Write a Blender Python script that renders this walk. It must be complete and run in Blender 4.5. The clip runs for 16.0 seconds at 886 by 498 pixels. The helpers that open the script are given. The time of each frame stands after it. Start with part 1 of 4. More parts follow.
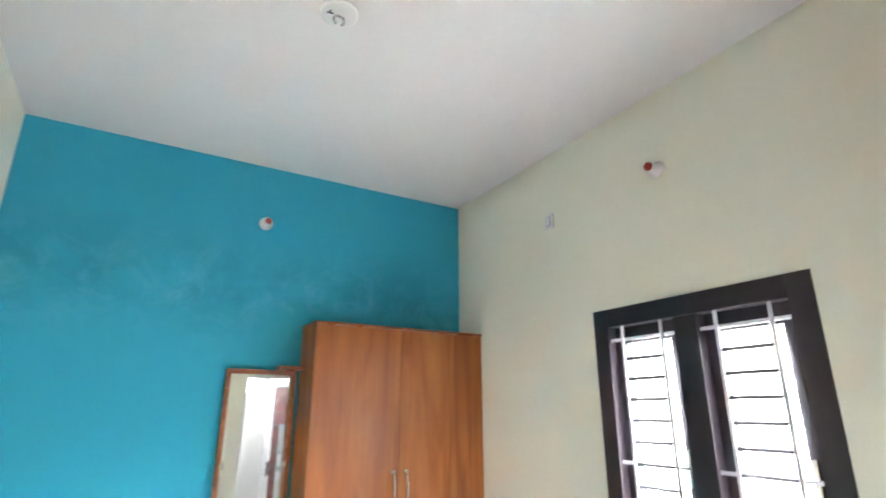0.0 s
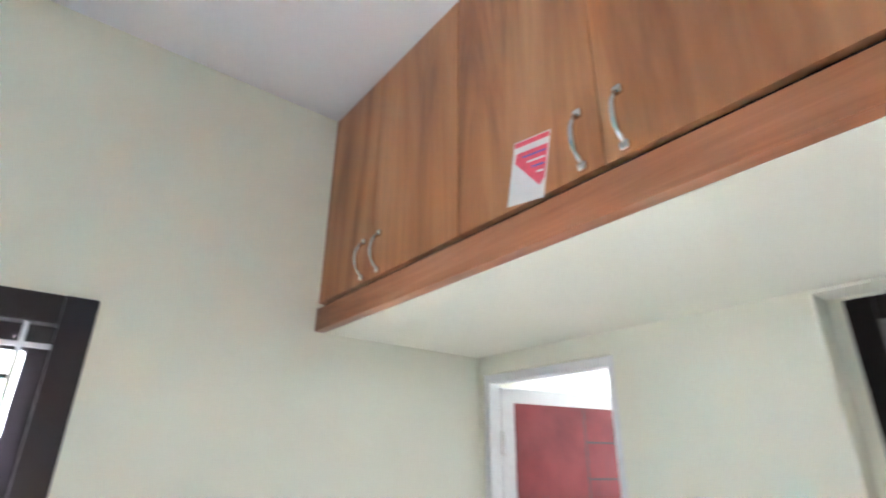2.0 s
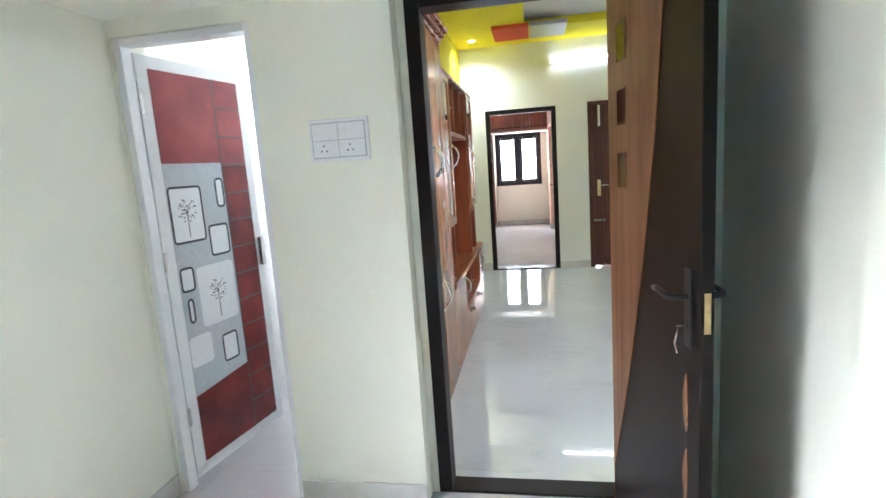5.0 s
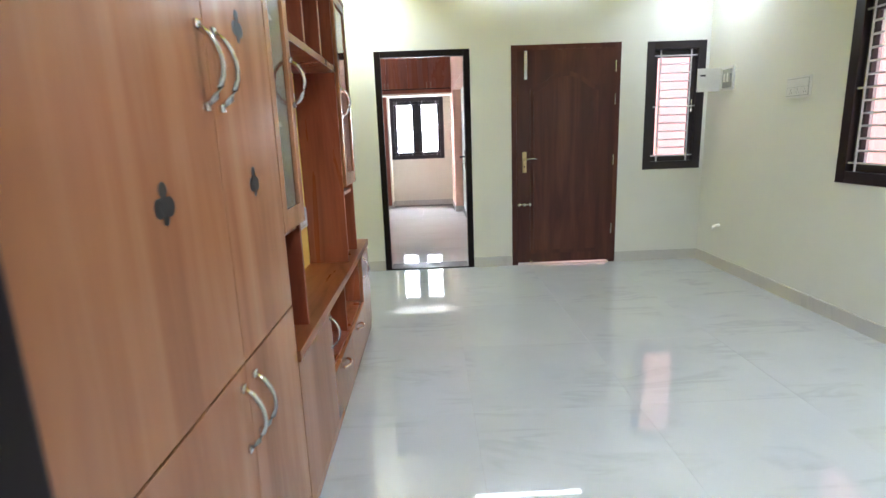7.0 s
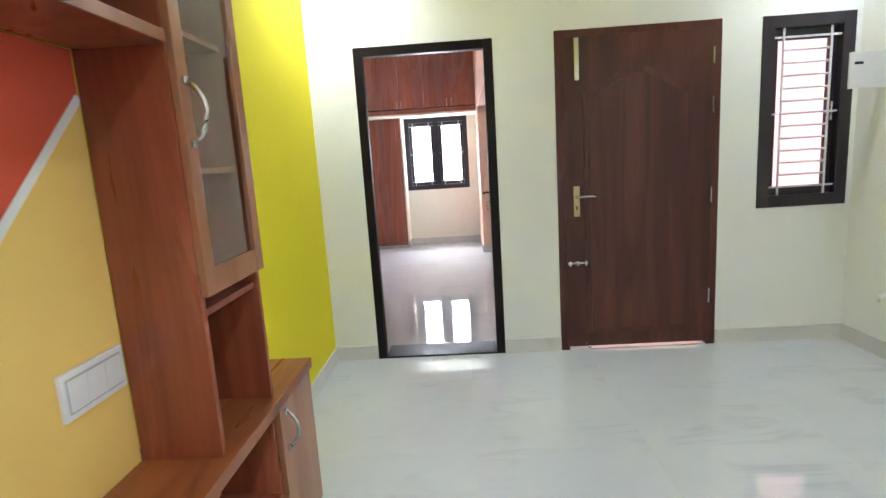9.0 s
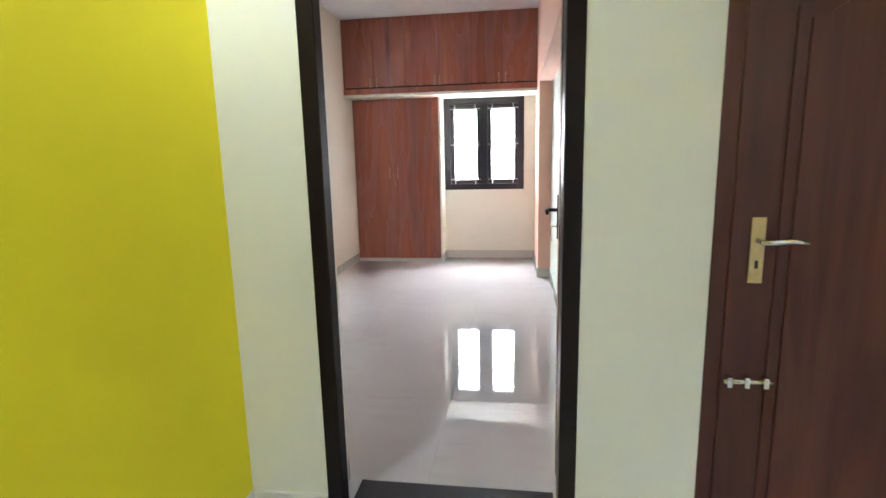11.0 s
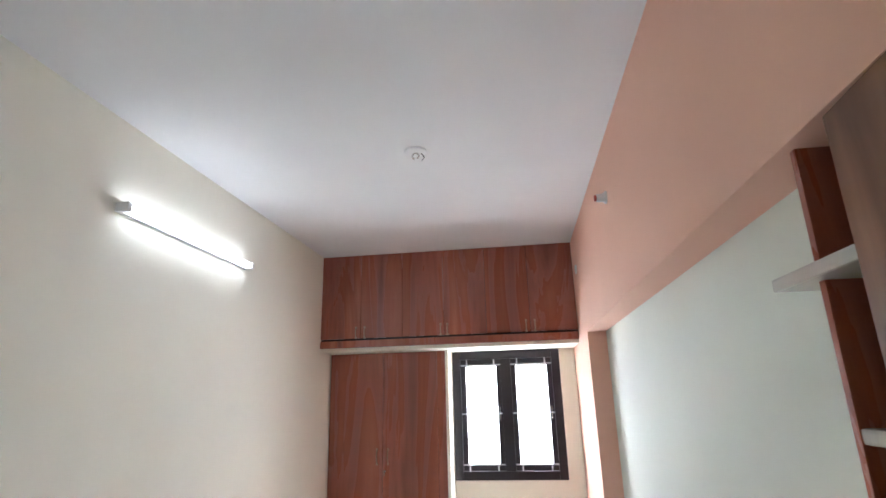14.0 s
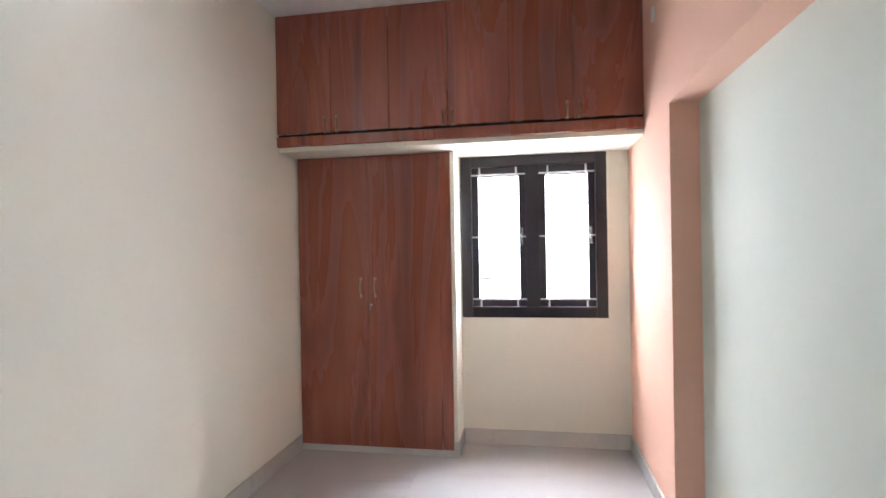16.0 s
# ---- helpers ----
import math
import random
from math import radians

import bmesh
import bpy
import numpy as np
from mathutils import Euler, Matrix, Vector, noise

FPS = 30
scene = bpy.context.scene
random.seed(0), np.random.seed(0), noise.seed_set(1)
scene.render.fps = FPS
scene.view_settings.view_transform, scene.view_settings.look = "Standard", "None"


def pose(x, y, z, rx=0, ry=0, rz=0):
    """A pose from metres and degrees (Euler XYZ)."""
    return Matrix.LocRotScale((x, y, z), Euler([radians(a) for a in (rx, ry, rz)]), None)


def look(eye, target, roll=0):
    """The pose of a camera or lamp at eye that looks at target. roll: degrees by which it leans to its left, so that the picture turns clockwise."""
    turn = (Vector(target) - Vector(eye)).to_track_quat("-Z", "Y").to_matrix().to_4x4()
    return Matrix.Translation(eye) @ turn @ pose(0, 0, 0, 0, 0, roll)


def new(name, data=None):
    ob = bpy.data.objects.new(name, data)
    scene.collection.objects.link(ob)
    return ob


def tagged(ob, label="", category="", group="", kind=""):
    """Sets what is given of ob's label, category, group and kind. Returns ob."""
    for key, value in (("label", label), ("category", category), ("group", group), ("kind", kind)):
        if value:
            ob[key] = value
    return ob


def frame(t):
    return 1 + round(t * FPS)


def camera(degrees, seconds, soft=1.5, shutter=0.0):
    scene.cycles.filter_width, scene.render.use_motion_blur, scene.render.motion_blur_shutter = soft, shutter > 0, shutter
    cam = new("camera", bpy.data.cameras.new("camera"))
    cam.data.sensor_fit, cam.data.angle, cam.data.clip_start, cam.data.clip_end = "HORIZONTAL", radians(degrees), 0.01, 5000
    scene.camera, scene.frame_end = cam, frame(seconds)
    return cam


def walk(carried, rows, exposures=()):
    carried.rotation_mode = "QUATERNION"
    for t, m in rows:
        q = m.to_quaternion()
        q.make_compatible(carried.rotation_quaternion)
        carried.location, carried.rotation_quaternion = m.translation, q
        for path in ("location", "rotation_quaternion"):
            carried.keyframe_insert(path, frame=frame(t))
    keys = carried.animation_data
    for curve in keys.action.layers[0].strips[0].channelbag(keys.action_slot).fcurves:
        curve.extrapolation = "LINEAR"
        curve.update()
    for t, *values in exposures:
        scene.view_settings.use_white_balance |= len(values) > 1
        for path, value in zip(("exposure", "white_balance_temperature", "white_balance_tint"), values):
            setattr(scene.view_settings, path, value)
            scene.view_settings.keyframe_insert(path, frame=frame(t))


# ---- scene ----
cam = camera(81.2, 16.0, shutter=0.25)
PATH = [
    (0, (0.562, -5.529, 1.713), (-0.403, -7.179, 2.302), 0.1),
    (0.5, (0.499, -5.767, 1.747), (-0.836, -7.004, 2.576), 1.4),
    (1, (0.375, -5.975, 1.748), (-1.262, -6.567, 2.734), 3.2),
    (1.5, (0.335, -6.143, 1.766), (-1.416, -5.890, 2.697), 1.5),
    (2, (0.48, -6.35, 1.731), (-0.985, -5.217, 2.487), 0.7),
    (2.5, (0.616, -6.575, 1.688), (-0.388, -4.918, 2.181), 0.1),
    (3, (0.639, -6.92, 1.594), (-0.123, -5.087, 1.841), -2.8),
    (3.5, (0.709, -7.236, 1.495), (0.074, -5.341, 1.44), -4.4),
    (3.7, (0.746, -7.32, 1.493), (0.155, -5.413, 1.380), -5.0),
    (5.8, (0.469, -6.225, 1.367), (0.281, -4.268, 1.005), -2.4),
    (6, (0.46, -6.02, 1.348), (0.321, -4.06, 0.979), -2.3),
    (6.5, (0.459, -5.573, 1.323), (0.421, -3.613, 0.929), -2.0),
    (7, (0.488, -5.092, 1.308), (0.524, -3.138, 0.883), -2.1),
    (7.5, (0.53, -4.665, 1.325), (0.598, -2.712, 0.897), -2.7),
    (8, (0.638, -4.279, 1.368), (0.613, -2.319, 0.972), -2.5),
    (8.5, (0.622, -3.86, 1.36), (0.57, -1.891, 1.01), -2.9),
    (8.7, (0.637, -3.703, 1.357), (0.569, -1.734, 1.018), -3.3),
    (10.8, (0.705, -1.844, 1.336), (0.456, 0.113, 1.003), -1.3),
    (11, (0.695, -1.655, 1.331), (0.41, 0.293, 0.979), -1.3),
    (11.5, (0.711, -1.238, 1.331), (0.338, 0.692, 0.961), -1.9),
    (12, (0.648, -0.846, 1.36), (0.275, 1.096, 1.06), -2.1),
    (12.5, (0.595, -0.518, 1.415), (0.218, 1.443, 1.322), -2.0),
    (13, (0.55, -0.25, 1.514), (0.194, 1.709, 1.702), -1.6),
    (13.5, (0.461, -0.092, 1.604), (0.176, 1.831, 2.072), -1.5),
    (14, (0.403, 0.016, 1.642), (0.138, 1.921, 2.19), -1.5),
    (14.5, (0.407, 0.303, 1.56), (0.084, 2.245, 1.911), -1.8),
    (15, (0.377, 0.633, 1.491), (0.063, 2.606, 1.596), -1.9),
    (15.5, (0.327, 0.996, 1.44), (0.077, 2.981, 1.423), -0.8),
    (16, (0.271, 1.39, 1.412), (-0.074, 3.36, 1.403), -1.0),
]
walk(cam, [(t, look(eye, target, roll)) for t, eye, target, roll in PATH],
     exposures=[(0.0, 1.85, 6200, 14), (2.0, 1.9, 5850, 16), (3.7, 1.85, 5600, 11), (6.0, 1.8, 5750, 13), (7.5, 1.93, 5650, 14), (8.7, 2.06, 5650, 15), (11.0, 1.95, 5800, 11), (12.5, 1.75, 5800, 11), (14.5, 1.6, 5800, 13), (16.0, 1.5, 5850, 13)])

# ---- plan, metres ----
B1_LEFT, B1_RIGHT, B1_BACK, B1_RECESS = -1.12, 1.146, -8.207, 1.24
W1_BED, W1_FRAME, W1_HALL = -4.92, -4.825, -4.72
B1_CEIL, SOFFIT1, LOFT1_Y = 2.96, 2.12, -5.645
HALL_LEFT, HALL_RIGHT, HALL_CEIL = -0.30, 3.17, 2.89
W2_HALL, W2_BED = 0.0, 0.23
B2_LEFT, B2_RIGHT, B2_RECESS, B2_BACK = -1.37, 0.916, 1.05, 5.09
B2_CEIL, SOFFIT2, LOFT2_Y, WARD2_Y = 2.934, 2.08, 4.535, 4.82
PIL2_Y, RECESS2_START, BEAM2_Z = 3.995, 0.45, 2.075
T = 0.12  # thickness of outer walls

# ---- world and large lights ----
world = bpy.data.worlds.new("world")
scene.world = world
world.use_nodes = True
wn = world.node_tree.nodes
sky = wn.new("ShaderNodeTexSky")
sky.sky_type, sky.sun_disc = "NISHITA", False
sky.sun_elevation, sky.sun_rotation = radians(68), radians(225)
wn["Background"].inputs["Strength"].default_value = 0.12
world.node_tree.links.new(sky.outputs[0], wn["Background"].inputs["Color"])
sun = bpy.data.lights.new("sun", "SUN")
sun.energy, sun.angle, sun.color = 5.0, radians(3), (1.0, 0.96, 0.9)
new("sun", sun).matrix_world = pose(0, 0, 10, 22, 0, -45)


def area_lamp(name, eye, target, w, h, watts, color):
    la = bpy.data.lights.new(name, "AREA")
    la.shape, la.size, la.size_y, la.energy, la.color = "RECTANGLE", w, h, watts, color
    ob = new(name, la)
    ob.matrix_world = look(eye, target)
    return ob


DAY = (0.97, 0.985, 1.0)
area_lamp("daylight_bed1", (B1_LEFT - 0.68, -6.685, 2.5), (B1_LEFT + 0.42, -6.685, 0.75), 1.5, 1.1, 640, DAY)
area_lamp("daylight_bed2", (0.265, B2_BACK + 0.16, 1.44), (0.265, B2_BACK - 0.5, 1.40), 0.95, 0.95, 23, DAY)
area_lamp("skylight_bed2", (0.265, B2_BACK + 0.75, 2.6), (0.265, B2_BACK - 0.2, 0.8), 1.5, 1.0, 190, DAY)


# ---- materials ----
def nodes_of(name):
    m = bpy.data.materials.new(name)
    m.use_nodes = True
    nt = m.node_tree
    return m, nt, nt.nodes["Principled BSDF"]


def coords(nt, scale=(1, 1, 1), shift=True):
    tc, mp = nt.nodes.new("ShaderNodeTexCoord"), nt.nodes.new("ShaderNodeMapping")
    mp.inputs["Scale"].default_value = scale
    nt.links.new(tc.outputs["Object"], mp.inputs["Vector"])
    if shift:
        oi, mul = nt.nodes.new("ShaderNodeObjectInfo"), nt.nodes.new("ShaderNodeMath")
        mul.operation, mul.inputs[1].default_value = "MULTIPLY", 17.0
        nt.links.new(oi.outputs["Random"], mul.inputs[0])
        nt.links.new(mul.outputs[0], mp.inputs["Location"])
    return mp.outputs[0]


def noise_tex(nt, vec, scale, detail=4, rough=0.55, distort=0.0):
    n = nt.nodes.new("ShaderNodeTexNoise")
    n.inputs["Scale"].default_value, n.inputs["Detail"].default_value = scale, detail
    n.inputs["Roughness"].default_value, n.inputs["Distortion"].default_value = rough, distort
    nt.links.new(vec, n.inputs["Vector"])
    return n.outputs["Fac"]


def ramp(nt, fac, stops):
    r = nt.nodes.new("ShaderNodeValToRGB")
    e = r.color_ramp.elements
    while len(e) < len(stops):
        e.new(0.5)
    for el, (p, c) in zip(e, stops):
        el.position, el.color = p, (*c, 1)
    nt.links.new(fac, r.inputs["Fac"])
    return r.outputs["Color"]


def bump(nt, bsdf, fac, strength, distance=0.002):
    b = nt.nodes.new("ShaderNodeBump")
    b.inputs["Strength"].default_value, b.inputs["Distance"].default_value = strength, distance
    nt.links.new(fac, b.inputs["Height"])
    nt.links.new(b.outputs[0], bsdf.inputs["Normal"])


def mixed(nt, fac, a, b):
    m = nt.nodes.new("ShaderNodeMix")
    m.data_type = "RGBA"
    nt.links.new(fac, m.inputs["Factor"])
    for v, i in ((a, 6), (b, 7)):
        if isinstance(v, tuple):
            m.inputs[i].default_value = (*v, 1)
        else:
            nt.links.new(v, m.inputs[i])
    return m.outputs[2]


def shade(c, k):
    return tuple(min(1.0, v * k) for v in c)


def paint(name, c, rough=0.8, spread=0.035, wear=None):
    """Emulsion on plaster: slow tint drift, roller stipple, optional pale scuffs in a band of height."""
    m, nt, b = nodes_of(name)
    v = coords(nt, shift=False)
    col = ramp(nt, noise_tex(nt, v, 1.3, 5), [(0.3, shade(c, 1 - spread)), (0.7, shade(c, 1 + spread * 0.5))])
    if wear:
        z0, z1, wc = wear
        sep, rng = nt.nodes.new("ShaderNodeSeparateXYZ"), nt.nodes.new("ShaderNodeMapRange")
        nt.links.new(v, sep.inputs[0])
        rng.inputs[1].default_value, rng.inputs[2].default_value = z1, (z0 + z1) / 2
        nt.links.new(sep.outputs[2], rng.inputs[0])
        rng2 = nt.nodes.new("ShaderNodeMapRange")
        rng2.inputs[1].default_value, rng2.inputs[2].default_value = z0, (z0 + z1) / 2
        nt.links.new(sep.outputs[2], rng2.inputs[0])
        blot = ramp(nt, noise_tex(nt, v, 5.0, 8, 0.68, 0.8), [(0.47, (0, 0, 0)), (0.72, (1, 1, 1))])
        mu, mu2 = nt.nodes.new("ShaderNodeMath"), nt.nodes.new("ShaderNodeMath")
        mu.operation = mu2.operation = "MULTIPLY"
        nt.links.new(rng.outputs[0], mu.inputs[0])
        nt.links.new(rng2.outputs[0], mu.inputs[1])
        nt.links.new(mu.outputs[0], mu2.inputs[0])
        nt.links.new(blot, mu2.inputs[1])
        damp = ramp(nt, noise_tex(nt, v, 2.4, 6, 0.6, 0.5), [(0.42, (0, 0, 0)), (0.6, (0.8, 0.8, 0.8))])
        mu3 = nt.nodes.new("ShaderNodeMath")
        mu3.operation = "MULTIPLY"
        nt.links.new(mu.outputs[0], mu3.inputs[0])
        nt.links.new(damp, mu3.inputs[1])
        col = mixed(nt, mu3.outputs[0], col, shade(c, 0.72))
        col = mixed(nt, mu2.outputs[0], col, wc)
    nt.links.new(col, b.inputs["Base Color"])
    b.inputs["Roughness"].default_value = rough
    b.inputs["Specular IOR Level"].default_value = 0.2
    bump(nt, b, noise_tex(nt, v, 160, 3), 0.12, 0.001)
    return m


def laminate(name, dark, mid, light, rough=0.32, along=2, scale=1.0, pores=0.22, figure=0.55, gloss=0.5):
    """Wood-print laminate: long streaks along one axis, broad bands and fine pores."""
    m, nt, b = nodes_of(name)
    s = [5.5 * scale] * 3
    s[along] = 0.6 * scale
    v = coords(nt, tuple(s))
    band = noise_tex(nt, v, 1.0, 5, 0.55, 1.8)
    s2 = [60.0 * scale] * 3
    s2[along] = 2.0
    fine = noise_tex(nt, coords(nt, tuple(s2)), 1.0, 4, 0.6, 0.3)
    col = ramp(nt, band, [(0.28, dark), (0.48, mid), (0.72, light)])
    s3 = [3.6 * scale] * 3
    s3[along] = 0.45 * scale
    swirl = noise_tex(nt, coords(nt, tuple(s3)), 1.0, 2, 0.45, 0.8)
    col = mixed(nt, ramp(nt, swirl, [(0.3, (figure, figure, figure)), (0.58, (0, 0, 0))]), col, dark)
    col = mixed(nt, ramp(nt, fine, [(0.35, (pores, pores, pores)), (0.6, (0, 0, 0))]), col, shade(dark, 0.8))
    nt.links.new(col, b.inputs["Base Color"])
    nt.links.new(ramp(nt, band, [(0.3, (rough + 0.08,) * 3), (0.7, (rough - 0.04,) * 3)]), b.inputs["Roughness"])
    b.inputs["Specular IOR Level"].default_value = gloss
    bump(nt, b, fine, 0.08, 0.0006)
    return m


def plain(name, c, rough=0.4, metal=0.0, spread=0.12, grain=40.0, gloss=0.5):
    m, nt, b = nodes_of(name)
    v = coords(nt, shift=False)
    nt.links.new(ramp(nt, noise_tex(nt, v, grain, 4), [(0.3, shade(c, 1 - spread)), (0.7, shade(c, 1 + spread))]), b.inputs["Base Color"])
    b.inputs["Roughness"].default_value, b.inputs["Metallic"].default_value = rough, metal
    b.inputs["Specular IOR Level"].default_value = gloss
    return m


def marble(name, base, vein, rough, vscale=1.2):
    """Polished tile with soft clouds and sparse slanting veins."""
    m, nt, b = nodes_of(name)
    v = coords(nt, (1, 1, 1))
    warp = noise_tex(nt, v, 1.6 * vscale, 5, 0.6, 0.4)
    mp = nt.nodes.new("ShaderNodeMapping")
    mp.inputs["Rotation"].default_value = (0, 0, radians(-28))
    mp.inputs["Scale"].default_value = (0.55 * vscale, 3.2 * vscale, 1.0)
    nt.links.new(v, mp.inputs["Vector"])
    streak = noise_tex(nt, mp.outputs[0], 1.0, 4, 0.55, 0.9)
    col = ramp(nt, warp, [(0.3, shade(base, 0.955)), (0.7, shade(base, 1.03))])
    line = ramp(nt, streak, [(0.46, (0, 0, 0)), (0.5, (0.34, 0.34, 0.34)), (0.56, (0, 0, 0))])
    some = ramp(nt, noise_tex(nt, v, 2.3 * vscale, 3), [(0.5, (0, 0, 0)), (0.62, (1, 1, 1))])
    mul = nt.nodes.new("ShaderNodeMath")
    mul.operation = "MULTIPLY"
    nt.links.new(line, mul.inputs[0])
    nt.links.new(some, mul.inputs[1])
    col = mixed(nt, mul.outputs[0], col, vein)
    nt.links.new(col, b.inputs["Base Color"])
    b.inputs["Roughness"].default_value = rough
    b.inputs["IOR"].default_value = 1.85
    return m


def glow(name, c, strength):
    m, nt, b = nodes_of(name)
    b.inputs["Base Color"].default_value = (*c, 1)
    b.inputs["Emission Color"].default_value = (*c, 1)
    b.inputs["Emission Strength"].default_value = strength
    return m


def glass(name, tint=(1, 1, 1), rough=0.0):
    m, nt, b = nodes_of(name)
    b.inputs["Base Color"].default_value = (*tint, 1)
    b.inputs["Roughness"].default_value = rough
    b.inputs["Transmission Weight"].default_value = 1.0
    b.inputs["IOR"].default_value = 1.45
    return m


CREAM = paint("cream_paint", (0.83, 0.822, 0.695))
CREAM_HALL = paint("pale_yellow_paint", (0.80, 0.805, 0.745))
CREAM_B2 = paint("ivory_paint", (0.81, 0.785, 0.675))
BLUE = paint("blue_paint", (0.04, 0.415, 0.58), wear=(1.95, 2.6, (0.10, 0.48, 0.66)))
PEACH = paint("peach_paint", (0.80, 0.49, 0.365))
MINT = paint("pale_green_paint", (0.735, 0.765, 0.675))
CEIL = paint("ceiling_white", (0.74, 0.73, 0.72))
YELLOW = paint("yellow_paint", (0.80, 0.70, 0.02))
RED = paint("red_paint", (0.62, 0.10, 0.05))
OCHRE = paint("ochre_paint", (0.83, 0.58, 0.16))
SLATE = paint("slate_paint", (0.05, 0.06, 0.08))
WHITE = paint("white_paint", (0.8, 0.8, 0.78), 0.4, 0.03)
FLOOR_H = marble("hall_marble_tile", (0.52, 0.545, 0.55), (0.34, 0.35, 0.35), 0.025)
FLOOR_B = marble("bedroom_marble_tile", (0.50, 0.475, 0.465), (0.38, 0.355, 0.335), 0.03, 0.8)
SKIRT = marble("skirting_marble", (0.64, 0.625, 0.58), (0.46, 0.45, 0.42), 0.18, 2.0)
JOINT = plain("grey_grout", (0.46, 0.46, 0.45), 0.7)
LAM_ORANGE = laminate("orange_teak_laminate", (0.24, 0.082, 0.032), (0.46, 0.19, 0.075), (0.60, 0.29, 0.13), scale=0.9)
LAM_WARD = laminate("warm_orange_teak_laminate", (0.22, 0.062, 0.014), (0.40, 0.132, 0.030), (0.50, 0.20, 0.052), scale=0.9, figure=0.35)
LAM_ORANGE_H = laminate("orange_teak_laminate_flat", (0.20, 0.068, 0.03), (0.40, 0.155, 0.07), (0.52, 0.23, 0.115), along=0, scale=1.2)
# teak for the unit's fronts, pale pink of glossy reflections mixed into the colour
LAM_SHEEN = laminate("sheen_tinted_teak_laminate", (0.21, 0.078, 0.032), (0.33, 0.14, 0.062), (0.42, 0.205, 0.105), 0.2, scale=0.5, figure=0.3, pores=0.1)
LAM_RED = laminate("red_teak_laminate", (0.16, 0.034, 0.014), (0.31, 0.085, 0.038), (0.40, 0.13, 0.062), 0.28)
LAM_LEDGE = laminate("red_teak_ledge_laminate", (0.13, 0.035, 0.012), (0.29, 0.09, 0.03), (0.40, 0.15, 0.05), 0.28, along=1)
LAM_MAROON = laminate("maroon_teak_laminate", (0.17, 0.048, 0.028), (0.35, 0.112, 0.07), (0.48, 0.195, 0.122), 0.25, scale=0.5, figure=0.55, pores=0.1)
DOOR_WOOD = laminate("dark_red_varnished_teak", (0.05, 0.013, 0.009), (0.085, 0.022, 0.014), (0.125, 0.036, 0.022), 0.34, pores=0.2, figure=0.5, gloss=0.4)
LEAF_OAK = laminate("brown_oak_laminate", (0.12, 0.05, 0.022), (0.23, 0.105, 0.048), (0.30, 0.15, 0.076), 0.42, gloss=0.35)
LEAF_DARK = plain("dark_brown_enamel", (0.010, 0.007, 0.006), 0.42, spread=0.08, grain=6.0, gloss=0.2)
FRAME_DARK = plain("black_brown_frame_enamel", (0.013, 0.009, 0.009), 0.45, spread=0.02, grain=3.0, gloss=0.15)
WIN_DARK = plain("window_frame_enamel", (0.022, 0.016, 0.020), 0.28, spread=0.08, grain=6.0)
GRILLE = plain("white_grille_enamel", (0.68, 0.68, 0.70), 0.4)
# grille rods darkened in colour to look backlit against the sky
RODS_BACKLIT = plain("backlit_grille_rods", (0.07, 0.07, 0.08), 0.5, gloss=0.2)
CHROME = plain("brushed_steel", (0.65, 0.64, 0.62), 0.22, 1.0, 0.05)
BRASS = plain("antique_brass", (0.55, 0.42, 0.22), 0.3, 1.0, 0.1)
BRONZE = plain("dark_bronze", (0.42, 0.28, 0.2), 0.35, 1.0, 0.1)
BLACK = plain("black_plastic", (0.012, 0.012, 0.013), 0.35)
PVC = plain("white_plastic", (0.78, 0.78, 0.77), 0.35, spread=0.03)
GREYP = plain("grey_plastic", (0.45, 0.46, 0.46), 0.4, spread=0.05)
TUBE = glow("tube_glow", (0.93, 0.97, 1.0), 4.0)
SPOT = glow("spot_glow", (1.0, 0.98, 0.92), 25.0)
# emission for the backdrop sheets that stand in for the bright sky
DAYWHITE = glow("daylight_sheet_glow", (1.0, 1.0, 1.0), 0.6)
PINKWALL = paint("pink_exterior_paint", (0.72, 0.41, 0.365))
MIRROR = plain("mirror_silver", (0.9, 0.9, 0.9), 0.02, 1.0, 0.0)
PANE = glass("clear_pane")
SMOKED = plain("smoked_glass", (0.02, 0.022, 0.026), 0.08)
TILE_W = plain("white_wall_tile", (0.78, 0.78, 0.76), 0.12, spread=0.03)


# ---- mesh helpers ----
def box(bm, x0, x1, y0, y1, z0, z1, bev=0.0, m=None):
    """A box, its edges softened by bev, into bm."""
    vs = [bm.verts.new((x, y, z)) for x in (x0, x1) for y in (y0, y1) for z in (z0, z1)]
    fs = [bm.faces.new([vs[i] for i in f]) for f in ((0, 1, 3, 2), (4, 6, 7, 5), (0, 4, 5, 1), (2, 3, 7, 6), (0, 2, 6, 4), (1, 5, 7, 3))]
    if bev:
        es = {e for f in fs for e in f.edges}
        r = bmesh.ops.bevel(bm, geom=list(es), offset=bev, segments=2, affect="EDGES", profile=0.6)
        vs = [v for v in r["verts"]] + [v for v in vs if v.is_valid]
    if m is not None:
        bmesh.ops.transform(bm, matrix=m, verts=[v for v in set(vs) if v.is_valid])
    return bm


def boxed(*a, **k):
    return box(bmesh.new(), *a, **k)


